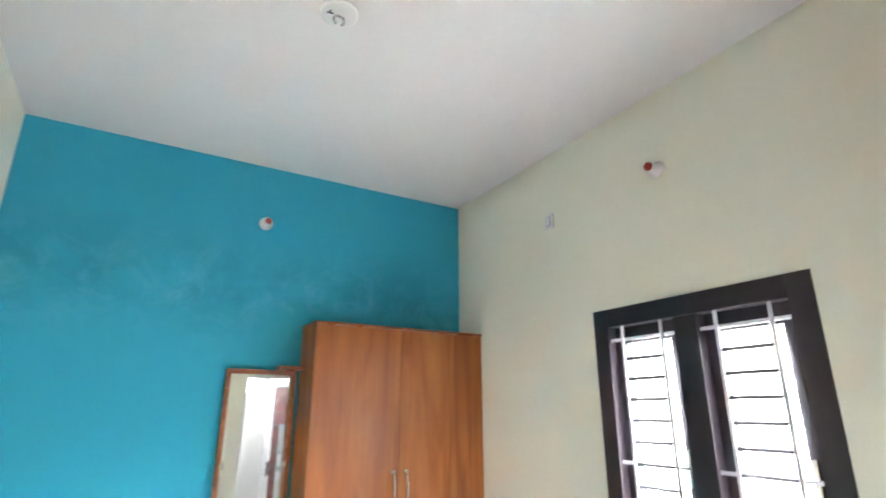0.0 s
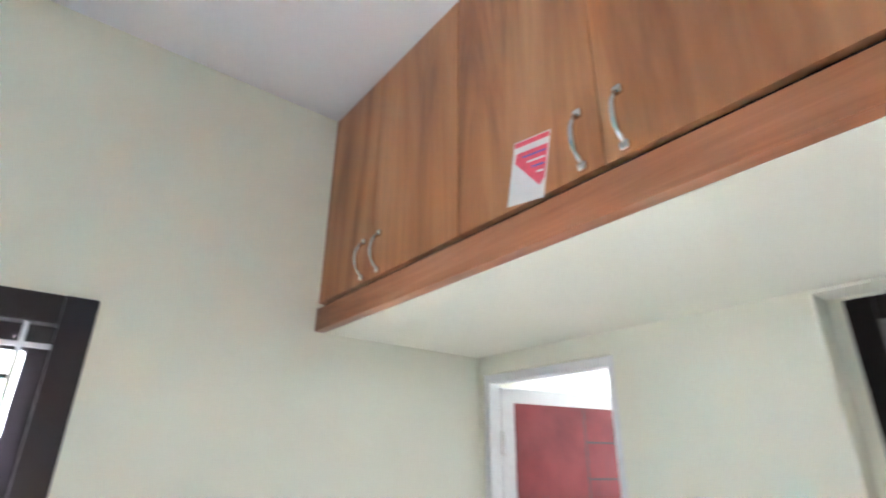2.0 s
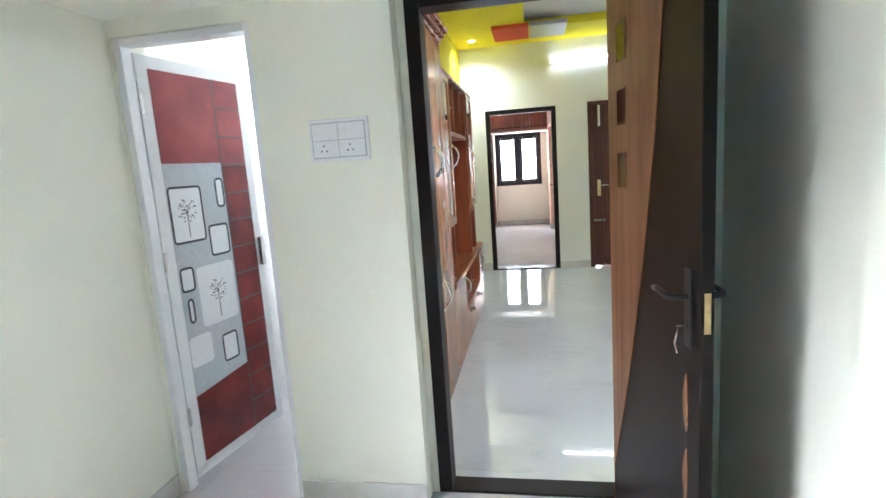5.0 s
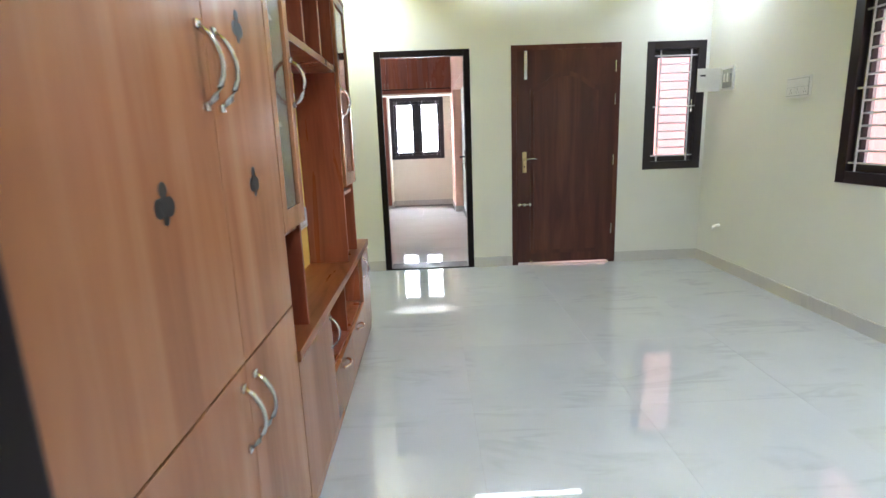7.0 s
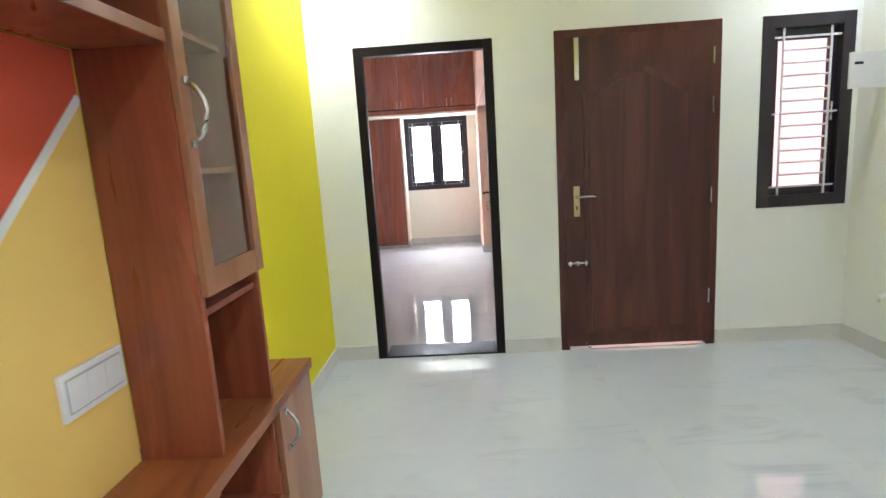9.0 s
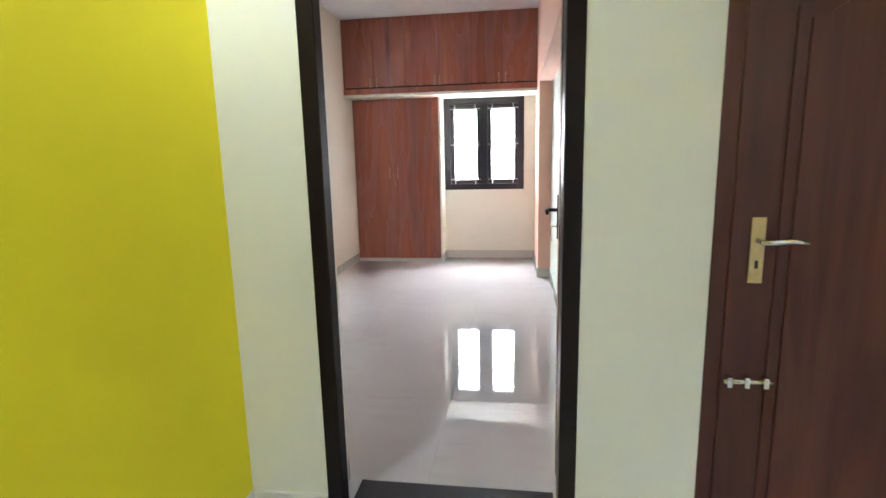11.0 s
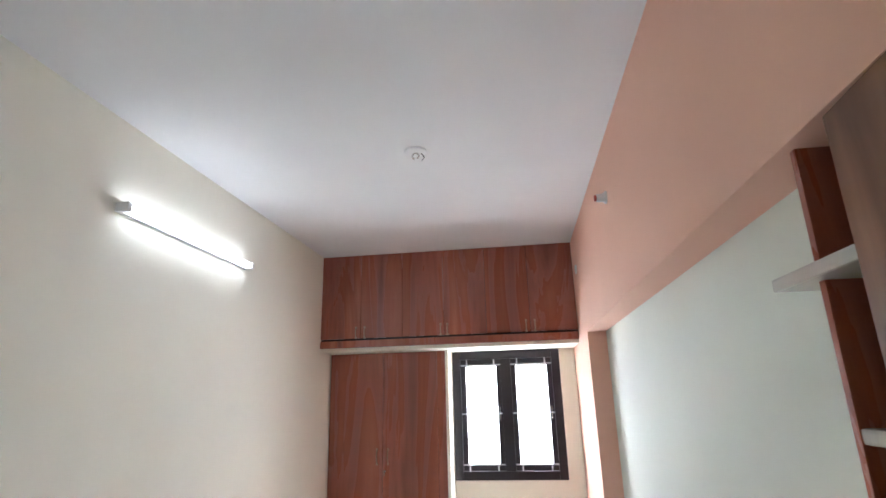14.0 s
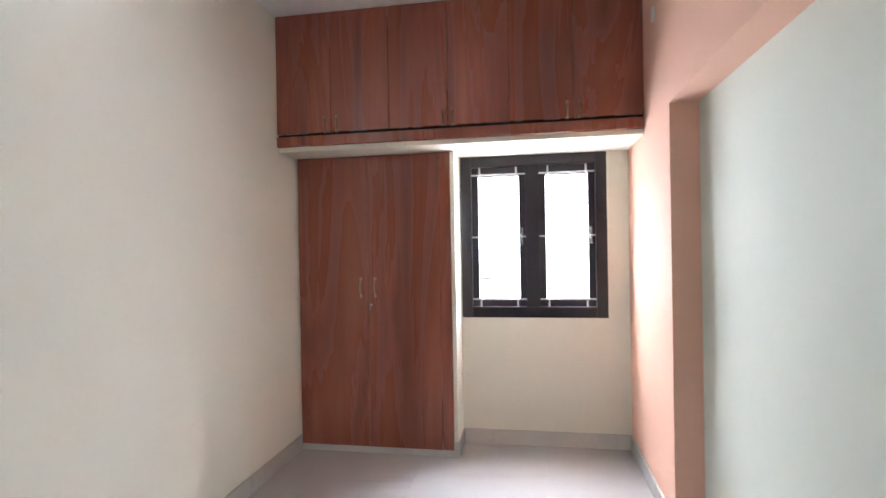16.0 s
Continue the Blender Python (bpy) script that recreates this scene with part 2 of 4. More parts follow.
def tube(bm, pts, r, seg=8, cap=True):
    """A round bar along points."""
    pts = [Vector(p) for p in pts]
    rings = []
    up = Vector((0, 0, 1))
    for i, p in enumerate(pts):
        d = (pts[min(i + 1, len(pts) - 1)] - pts[max(i - 1, 0)]).normalized()
        ref = up if abs(d.dot(up)) < 0.9 else Vector((1, 0, 0))
        a = d.cross(ref).normalized()
        b = d.cross(a)
        rings.append([bm.verts.new(p + r * (math.cos(2 * math.pi * k / seg) * a + math.sin(2 * math.pi * k / seg) * b)) for k in range(seg)])
    for q, w in zip(rings, rings[1:]):
        for k in range(seg):
            bm.faces.new((q[k], q[(k + 1) % seg], w[(k + 1) % seg], w[k]))
    if cap:
        bm.faces.new(rings[0][::-1])
        bm.faces.new(rings[-1])
    return bm


def lathe(bm, profile, seg=24, m=Matrix()):
    """A turned shape from (radius, height) pairs, about z, set by m."""
    rings = [[bm.verts.new(m @ Vector((r * math.cos(2 * math.pi * k / seg), r * math.sin(2 * math.pi * k / seg), h))) for k in range(seg)] for r, h in profile]
    for q, w in zip(rings, rings[1:]):
        for k in range(seg):
            bm.faces.new((q[k], q[(k + 1) % seg], w[(k + 1) % seg], w[k]))
    bm.faces.new(rings[0][::-1])
    bm.faces.new(rings[-1])
    return bm


def prism(bm, pts, axis, a, b):
    """A flat outline of (u, v) pairs, drawn out from a to b along an axis (0: x, 1: y, 2: z)."""
    def put(u, v, w):
        return {0: (w, u, v), 1: (u, w, v), 2: (u, v, w)}[axis]
    lo, hi = [bm.verts.new(put(u, v, a)) for u, v in pts], [bm.verts.new(put(u, v, b)) for u, v in pts]
    n = len(pts)
    bm.faces.new(lo[::-1])
    bm.faces.new(hi)
    for i in range(n):
        bm.faces.new((lo[i], lo[(i + 1) % n], hi[(i + 1) % n], hi[i]))
    return bm


def rounded(u0, u1, v0, v1, r, seg=4):
    out = []
    for cu, cv, s in ((u1 - r, v1 - r, 0), (u0 + r, v1 - r, 90), (u0 + r, v0 + r, 180), (u1 - r, v0 + r, 270)):
        out += [(cu + r * math.cos(radians(s + 90 * k / seg)), cv + r * math.sin(radians(s + 90 * k / seg))) for k in range(seg + 1)]
    return out


def ring(bm, u0, u1, v0, v1, w, r, axis, a, b):
    """A rounded frame, w wide, drawn out from a to b."""
    def put(u, v, t):
        return {0: (t, u, v), 1: (u, t, v), 2: (u, v, t)}[axis]
    o, i = rounded(u0, u1, v0, v1, r), rounded(u0 + w, u1 - w, v0 + w, v1 - w, max(r - w, 0.002))
    L = [[bm.verts.new(put(u, v, t)) for u, v in pts] for pts in (o, i) for t in (a, b)]
    n = len(o)
    for k in range(n):
        j = (k + 1) % n
        bm.faces.new((L[0][k], L[0][j], L[2][j], L[2][k]))
        bm.faces.new((L[1][k], L[3][k], L[3][j], L[1][j]))
        bm.faces.new((L[0][k], L[1][k], L[1][j], L[0][j]))
        bm.faces.new((L[2][k], L[2][j], L[3][j], L[3][k]))
    return bm


def mesh_object(name, bm, material, at=(0, 0, 0), smooth=False):
    bmesh.ops.recalc_face_normals(bm, faces=bm.faces[:])
    bmesh.ops.translate(bm, verts=bm.verts[:], vec=-Vector(at))
    me = bpy.data.meshes.new(name)
    bm.to_mesh(me)
    bm.free()
    me.materials.append(material)
    if smooth:
        for p in me.polygons:
            p.use_smooth = True
    ob = new(name, me)
    ob.location = at
    return ob


def spot_of(ob):
    p = Vector(ob.location)
    while ob.parent:
        ob = ob.parent
        p += ob.location
    return p


def part(name, bm, material, parent, label="", smooth=False):
    """One mesh, given in world coordinates, as a part of a thing."""
    base = spot_of(parent)
    ob = mesh_object(name, bm, material, base, smooth)
    ob.location = (0, 0, 0)
    ob.parent = parent
    return tagged(ob, label)


def thing(name, at, label, category, group="", kind=""):
    ob = new(name)
    ob.empty_display_size = 0.1
    ob.location = at
    return tagged(ob, label, category, group, kind)


def structure(name, bm, material, label="", category=""):
    return tagged(mesh_object(name, bm, material), label, category, kind="structure")


def pierced(bm, axis, a, b, u0, u1, z0, z1, holes):
    """A wall slab from a to b along its normal axis (0: x, 1: y), with holes (u0, u1, z0, z1) cut through."""
    us = sorted({u0, u1, *[h[0] for h in holes], *[h[1] for h in holes]})
    zs = sorted({z0, z1, *[h[2] for h in holes], *[h[3] for h in holes]})
    us, zs = [u for u in us if u0 <= u <= u1], [z for z in zs if z0 <= z <= z1]
    solid = {(i, j): not any(h[0] < (us[i] + us[i + 1]) / 2 < h[1] and h[2] < (zs[j] + zs[j + 1]) / 2 < h[3] for h in holes)
             for i in range(len(us) - 1) for j in range(len(zs) - 1)}
    cache = {}

    def v(w, u, z):
        if (w, u, z) not in cache:
            cache[w, u, z] = bm.verts.new((w, u, z) if axis == 0 else (u, w, z))
        return cache[w, u, z]
    for (i, j), s in solid.items():
        if not s:
            continue
        p, q, r, t = us[i], us[i + 1], zs[j], zs[j + 1]
        for w in (a, b):
            bm.faces.new([v(w, p, r), v(w, q, r), v(w, q, t), v(w, p, t)])
        for di, dj, e in ((-1, 0, ((p, r), (p, t))), (1, 0, ((q, r), (q, t))), (0, -1, ((p, r), (q, r))), (0, 1, ((p, t), (q, t)))):
            if not solid.get((i + di, j + dj), False):
                bm.faces.new([v(a, *e[0]), v(a, *e[1]), v(b, *e[1]), v(b, *e[0])])
    return bm


# ---- the large structure ----
TOP = 3.1
D1 = (0.115, 0.95, 0.0, 2.105)
D1_REVEAL = (0.083, 1.015, 0.0, 2.112)
BATH = (-1.105, -0.485, 0.0, 2.05)
D2 = (0.0, 0.895, 0.0, 2.1)
MD = (1.283, 2.325, 0.0, 2.115)
HW = (2.57, 3.135, 0.918, 2.108)
RW = (-2.95, -1.71, 0.92, 2.10)
WIN1 = (-7.114, -6.256, 0.92, 2.11)
WIN2 = (-0.24, 0.773, 0.90, 2.05)

structure("wall_bed1_window", pierced(bmesh.new(), 0, B1_LEFT - 0.2, B1_LEFT, B1_BACK - T, W1_BED, 0, TOP, [WIN1]), CREAM, "cream painted bedroom wall with a window", "wall")
structure("wall_bed1_blue", pierced(bmesh.new(), 1, B1_BACK - T, B1_BACK, B1_LEFT, B1_RECESS + T, 0, TOP, []), BLUE, "bright blue painted bedroom wall with pale scuff marks", "wall")
bm = pierced(bmesh.new(), 0, B1_RIGHT, B1_RECESS, B1_BACK, -5.9, 0, TOP, [])
structure("wall_bed1_side", bm, CREAM, "cream painted bedroom side wall", "wall")
structure("wall_bed1_recess", boxed(B1_RECESS, B1_RECESS + T, B1_BACK, W1_BED, 0, TOP), CREAM, "cream recessed wall beside the open door", "wall")
bm = pierced(bmesh.new(), 1, W1_FRAME + 0.0005, W1_HALL, -2.0, HALL_RIGHT, 0, TOP, [BATH, D1])
pierced(bm, 1, W1_BED, W1_FRAME, -2.0, HALL_RIGHT, 0, TOP, [BATH, D1_REVEAL])
structure("wall_bed1_hall", bm, CREAM, "cream wall with bathroom and bedroom doorways", "wall")
structure("ceiling_bed1", boxed(B1_LEFT - 0.1, B1_RECESS + 0.1, B1_BACK - 0.05, W1_BED, B1_CEIL, TOP + 0.05), CEIL, "plain off-white bedroom ceiling", "ceiling")
structure("loft_slab_bed1", boxed(B1_LEFT, B1_RECESS, LOFT1_Y + 0.031, W1_BED, SOFFIT1, SOFFIT1 + 0.075), CREAM, "cream painted concrete loft slab", "loft")

structure("wall_hall_left", pierced(bmesh.new(), 0, HALL_LEFT - T, HALL_LEFT, W1_HALL, W2_HALL, 0, TOP, []), YELLOW, "bright yellow painted living room wall", "wall")
structure("wall_hall_right", pierced(bmesh.new(), 0, HALL_RIGHT, HALL_RIGHT + 0.2, W1_HALL, W2_HALL, 0, TOP, [RW]), CREAM_HALL, "pale yellow living room wall with a window", "wall")
bm = pierced(bmesh.new(), 1, W2_HALL, W2_BED, B2_LEFT - T, HALL_RIGHT + 0.2, 0, TOP, [D2, MD, HW])
structure("wall_hall_far", bm, CREAM_HALL, "pale yellow wall with two doorways and a window", "wall")
structure("ceiling_hall", boxed(HALL_LEFT - 0.05, HALL_RIGHT + 0.1, W1_HALL, W2_HALL, HALL_CEIL + 0.08, TOP + 0.05), CEIL, "white living room ceiling", "ceiling")
bm = pierced(bmesh.new(), 0, 0, 0.08, W1_HALL, W2_HALL, HALL_LEFT, HALL_RIGHT, [(-3.6, -0.75, 0.55, 2.35)])
bmesh.ops.transform(bm, matrix=Matrix(((0, 0, 1, 0), (0, 1, 0, 0), (1, 0, 0, HALL_CEIL), (0, 0, 0, 1))), verts=bm.verts[:])
structure("ceiling_border", bm, YELLOW, "yellow painted dropped ceiling border", "ceiling")

structure("wall_bed2_tube", boxed(B2_LEFT - T, B2_LEFT, W2_BED, B2_BACK, 0, TOP), CREAM_B2, "ivory painted bedroom wall", "wall")
structure("wall_bed2_window", pierced(bmesh.new(), 1, B2_BACK, B2_BACK + 0.2, B2_LEFT - T, B2_RECESS + T, 0, TOP, [WIN2]), CREAM_B2, "ivory bedroom wall with a barred window", "wall")
bm = bmesh.new()
box(bm, B2_RIGHT, B2_RECESS, PIL2_Y, B2_BACK, 0, BEAM2_Z)
box(bm, B2_RIGHT, B2_RECESS, RECESS2_START, B2_BACK, BEAM2_Z, TOP)
box(bm, B2_RIGHT, B2_RECESS, W2_BED, RECESS2_START, 0, TOP)
structure("wall_bed2_peach", bm, PEACH, "peach painted beam and pilaster over a recess", "wall")
structure("wall_bed2_recess", boxed(B2_RECESS, B2_RECESS + T, W2_BED, B2_BACK, 0, TOP), MINT, "pale green recessed bedroom wall", "wall")
structure("ceiling_bed2", boxed(B2_LEFT - 0.05, B2_RECESS + 0.05, W2_BED, B2_BACK + 0.1, B2_CEIL, TOP + 0.05), CEIL, "plain white bedroom ceiling", "ceiling")
structure("loft_slab_bed2", boxed(B2_LEFT, B2_RIGHT, LOFT2_Y + 0.031, B2_BACK, SOFFIT2 - 0.03, SOFFIT2 + 0.05), CREAM_B2, "ivory painted concrete loft slab", "loft")
structure("wardrobe_side_wall", boxed(-0.272, -0.245, WARD2_Y - 0.01, B2_BACK, 0, SOFFIT2 - 0.03), CREAM_B2, "thin ivory slab wall beside the wardrobe", "wall")

# bathroom shell
bath_wall = structure("bathroom_wall_left", boxed(-1.35, -1.23, W1_HALL, -2.5, 0, TOP), TILE_W, "white tiled bathroom wall", "wall")
structure("bathroom_wall_back", pierced(bmesh.new(), 1, -2.62, -2.5, -1.23, HALL_LEFT - T, 0, TOP, [(-1.0, -0.6, 1.9, 2.5)]), TILE_W, "white tiled bathroom wall with a ventilator", "wall")
structure("bathroom_wall_right", boxed(HALL_LEFT - T - 0.03, HALL_LEFT - T - 0.003, W1_HALL, -2.62, 0, TOP), TILE_W, "white tiled bathroom wall", "wall")
structure("bathroom_ceiling", boxed(-1.35, HALL_LEFT - T, W1_HALL, -2.5, 2.75, TOP), CEIL, "white bathroom ceiling", "ceiling")
area_lamp("daylight_bathroom", (-0.8, -2.55, 2.2), (-0.8, -4.5, 1.6), 0.38, 0.55, 16, DAY)


# ---- floors of tiles ----
def tiled_floor(name, x0, x1, y0, y1, z, size, material, label, shift=(0, 0)):
    base = structure(name, boxed(x0, x1, y0, y1, z - 0.15, z - 0.006), JOINT, label, "floor")
    meshes = {}
    nx, ny = math.ceil((x1 - x0) / size[0]) + 1, math.ceil((y1 - y0) / size[1]) + 1
    for i in range(-1, nx):
        for j in range(-1, ny):
            a, b = max(x0, x0 + shift[0] + i * size[0]), min(x1, x0 + shift[0] + (i + 1) * size[0])
            c, d = max(y0, y0 + shift[1] + j * size[1]), min(y1, y0 + shift[1] + (j + 1) * size[1])
            if b - a < 0.01 or d - c < 0.01:
                continue
            key = (round(b - a, 4), round(d - c, 4))
            if key not in meshes:
                g, w, h = 0.0004, key[0] / 2, key[1] / 2
                me = bpy.data.meshes.new("tile")
                t = bmesh.new()
                box(t, -w + g, w - g, -h + g, h - g, -0.006, 0.0)
                bmesh.ops.recalc_face_normals(t, faces=t.faces[:])
                t.to_mesh(me)
                t.free()
                me.materials.append(material)
                meshes[key] = me
            ob = new("tile", meshes[key])
            ob.location, ob.parent = ((a + b) / 2, (c + d) / 2, z), base
    return base


def skirting(name, runs):
    """Marble skirting along runs of (x0, y0, x1, y1, nx, ny): a wall line and the side it faces."""
    bm = bmesh.new()
    for x0, y0, x1, y1, nx, ny in runs:
        t = 0.012
        box(bm, min(x0, x1, x0 + nx * t), max(x0, x1, x0 + nx * t), min(y0, y1, y0 + ny * t), max(y0, y1, y0 + ny * t), 0.0, 0.1)
    return structure(name, bm, SKIRT, "grey marble skirting along the walls", "skirting")


skirting("baseboard_bed1", [(B1_LEFT, B1_BACK, B1_LEFT, W1_BED, 1, 0), (B1_LEFT, B1_BACK, B1_RIGHT, B1_BACK, 0, 1), (B1_RIGHT, B1_BACK, B1_RIGHT, -5.9, -1, 0),
                            (BATH[1], W1_BED, D1_REVEAL[0], W1_BED, 0, -1), (D1_REVEAL[1], W1_BED, B1_RECESS, W1_BED, 0, -1), (B1_RECESS, -5.9, B1_RECESS, W1_BED, -1, 0)])
skirting("baseboard_hall", [(HALL_LEFT, -1.6, HALL_LEFT, 0, 1, 0), (HALL_LEFT, 0, D2[0], 0, 0, -1), (D2[1], 0, MD[0], 0, 0, -1), (MD[1], 0, HALL_RIGHT, 0, 0, -1),
                            (HALL_RIGHT, W1_HALL, HALL_RIGHT, 0, -1, 0), (D1[1], W1_HALL, HALL_RIGHT, W1_HALL, 0, 1)])
skirting("baseboard_bed2", [(B2_LEFT, W2_BED, B2_LEFT, WARD2_Y, 1, 0), (-0.245, B2_BACK, B2_RIGHT, B2_BACK, 0, -1), (B2_RIGHT, PIL2_Y, B2_RIGHT, B2_BACK, -1, 0),
                            (B2_RIGHT, PIL2_Y, B2_RECESS, PIL2_Y, 0, -1), (B2_RECESS, RECESS2_START, B2_RECESS, PIL2_Y, -1, 0), (B2_LEFT, W2_BED, 0, W2_BED, 0, 1),
                            (B2_LEFT, WARD2_Y, -0.245, WARD2_Y, 0, -1), (-0.245, WARD2_Y, -0.245, B2_BACK, 1, 0)])


# ---- windows ----
def window(name, axis, face, out, u0, u1, z0, z1, panes, label, bars=11, inset=0.0):
    """A dark timber window in a wall: face is the room side, out the way outside (+1 or -1)."""
    def bx(bm, ua, ub, wa, wb, za, zb, bev=0.004):
        lo, hi = sorted((face + out * wa, face + out * wb))
        return box(bm, lo, hi, ua, ub, za, zb, bev) if axis == 0 else box(bm, ua, ub, lo, hi, za, zb, bev)

    def at(u, w, z):
        return (face + out * w, u, z) if axis == 0 else (u, face + out * w, z)
    th = thing(name, at((u0 + u1) / 2, 0, z0), label, "window", kind="structure")
    fw, md = 0.075, 0.095
    bm = bmesh.new()
    bx(bm, u0, u0 + fw, -0.006, 0.10, z0, z1)
    bx(bm, u1 - fw, u1, -0.006, 0.10, z0, z1)
    bx(bm, u0 + fw, u1 - fw, -0.0055, 0.099, z1 - fw, z1 - 0.0005)
    bx(bm, u0 + fw, u1 - fw, -0.0055, 0.099, z0 + 0.0005, z0 + fw)
    cuts = [u0 + fw]
    for k in range(1, panes):
        c = u0 + (u1 - u0) * k / panes
        bx(bm, c - md / 2, c + md / 2, -0.0045, 0.098, z0 + fw, z1 - fw)
        cuts += [c - md / 2, c + md / 2]
    cuts.append(u1 - fw)
    part("window_frame", bm, WIN_DARK, th)
    for k in range(panes):
        a, b = cuts[2 * k], cuts[2 * k + 1]
        bm = bmesh.new()
        s = 0.048
        lo, hi = z0 + fw, z1 - fw
        bx(bm, a, a + s, 0.04, 0.075, lo, hi, 0.003)
        bx(bm, b - s, b, 0.04, 0.075, lo, hi, 0.003)
        bx(bm, a + s, b - s, 0.041, 0.074, hi - s - 0.02, hi, 0.003)
        bx(bm, a + s, b - s, 0.041, 0.074, lo, lo + s, 0.003)
        sash = part("sash", bm, WIN_DARK, th)
        p = bmesh.new()
        bx(p, a + s, b - s, 0.056, 0.060, lo + s, hi - s - 0.02, 0)
        pane = part("pane", p, PANE, sash)
        pane.visible_shadow = False
        g = bmesh.new()
        ga, gb, gm = a + 0.028, b - 0.028, (lo + hi) / 2
        for u in (a + 0.062, b - 0.062):
            bx(g, u - 0.006, u + 0.006, 0.004, 0.010, lo - 0.035, hi + 0.04, 0)
        for zz in (lo + 0.055, gm, hi - 0.055):
            bx(g, a - 0.012, b + 0.012, 0.010, 0.016, zz - 0.006, zz + 0.006, 0)
        part("grille", g, GRILLE, th, "white painted steel grille")
        g = bmesh.new()
        for n in range(bars):
            zz = lo + 0.055 + (hi - lo - 0.11) * (n + 1) / (bars + 1)
            tube(g, [at(a + 0.058, 0.013, zz), at(b - 0.058, 0.013, zz)], 0.0075, 6)
        # bedroom windows take the rods with backlit darkness in their colour
        part("grille_rods", g, RODS_BACKLIT if panes == 2 and name in ("window_1", "window_2") else GRILLE, th, "thin grille rods")
        h = bmesh.new()
        bx(h, b - 0.034, b - 0.02, 0.022, 0.04, gm - 0.06, gm + 0.06, 0.003)
        part("handle", h, CHROME, sash)
    return th


window("window_1", 0, B1_LEFT, -1, *WIN1, 2, "dark brown two-shutter window with white grille in cream wall")
window("window_2", 1, B2_BACK, 1, *WIN2, 2, "dark brown two-shutter window with white grille in ivory wall")
window("window_3", 1, W2_HALL, 1, *HW, 1, "narrow dark brown window with white grille beside main door")
window("window_4", 0, HALL_RIGHT, 1, *RW, 2, "dark brown window with white grille in pale yellow wall")

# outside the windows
# two plain sheets, made to glow in place of the sky
structure("backdrop_bed1", boxed(B1_LEFT - 1.6, B1_LEFT - 1.55, -11, -4.5, -0.3, 6), DAYWHITE, "glowing white sheet in place of the bright sky", "backdrop")
structure("backdrop_bed2", boxed(-3, 4, B2_BACK + 1.6, B2_BACK + 1.65, -0.3, 4), DAYWHITE, "glowing white sheet in place of the bright sky", "backdrop")
structure("porch_wall", boxed(1.6, 4.6, 1.45, 1.57, -0.1, 3.3), PINKWALL, "pink painted porch wall outside", "wall")
structure("neighbour_wall", boxed(HALL_RIGHT + 1.3, HALL_RIGHT + 1.42, -5.5, 1.0, -0.1, 3.3), PINKWALL, "pink painted neighbouring house wall", "wall")
# unseen slab, added to catch sunlight behind the gap under the main door
structure("porch_floor", boxed(1.2, 4.4, W2_BED, 1.45, -0.2, -0.002), JOINT, "grey cement porch floor", "floor")
structure("ground", boxed(-60, 60, -60, 60, -0.4, -0.2), plain("grey_ground", (0.3, 0.29, 0.27), 0.9), "grey cement ground outside", "ground")


# ---- small fittings used in several rooms ----
def arch_handle(parent, axis, face, out, u, z0, z1, material, lean=0.0, depth=0.035, r=0.0055, name="handle"):
    """A bowed bar handle, upright, on a front; axis: the front's normal."""
    pts = []
    for k in range(9):
        f = k / 8
        w = depth * math.sin(math.pi * f) ** 0.6 if 0 < f < 1 else 0.0
        uu, z = u + lean * math.sin(math.pi * f), z0 + (z1 - z0) * f
        pts.append((face + out * w, uu, z) if axis == 0 else (uu, face + out * w, z))
    bm = tube(bmesh.new(), pts, r, 8)
    for k in (0, 8):
        c = Vector(pts[k])
        d = 0.009
        box(bm, c.x - d, c.x + d, c.y - d, c.y + d, c.z - d, c.z + d, 0.003)
    return part(name, bm, material, parent, "", True)


def switch_plate(at, axis, out, w, h, label, modules=2, rows=2):
    """A modular switch plate; at: its centre on the wall."""
    x, y, z = at
    th = thing("switchboard", at, label, "switchboard")

    def bx(bm, ua, ub, wa, wb, za, zb, bev=0.0015):
        f = x if axis == 0 else y
        c = y if axis == 0 else x
        lo, hi = sorted((f + out * wa, f + out * wb))
        return box(bm, lo, hi, c + ua, c + ub, z + za, z + zb, bev) if axis == 0 else box(bm, c + ua, c + ub, lo, hi, z + za, z + zb, bev)
    part("plate", bx(bmesh.new(), -w / 2, w / 2, 0, 0.011, -h / 2, h / 2, 0.003), PVC, th)
    part("surround", bx(bmesh.new(), -w / 2 + 0.012, w / 2 - 0.012, 0.011, 0.0125, -h / 2 + 0.014, h / 2 - 0.014, 0), GREYP, th, "grey module surround")
    mw, mh = (w - 0.03) / modules, (h - 0.034) / rows
    for i in range(modules):
        for j in range(rows):
            ua, za = -w / 2 + 0.015 + i * mw, -h / 2 + 0.017 + j * mh
            m = part("module", bx(bmesh.new(), ua + 0.0012, ua + mw - 0.0012, 0.0125, 0.015, za + 0.0012, za + mh - 0.0012, 0.001), PVC, th)
            if j == 0 and rows > 1:
                for du, dz in ((0, 0.012), (-0.011, -0.008), (0.011, -0.008)):
                    part("socket_hole", bx(bmesh.new(), ua + mw * 0.42 + du - 0.003, ua + mw * 0.42 + du + 0.003, 0.0148, 0.0154, za + mh / 2 + dz - 0.003, za + mh / 2 + dz + 0.003, 0), BLACK, m)
    return th


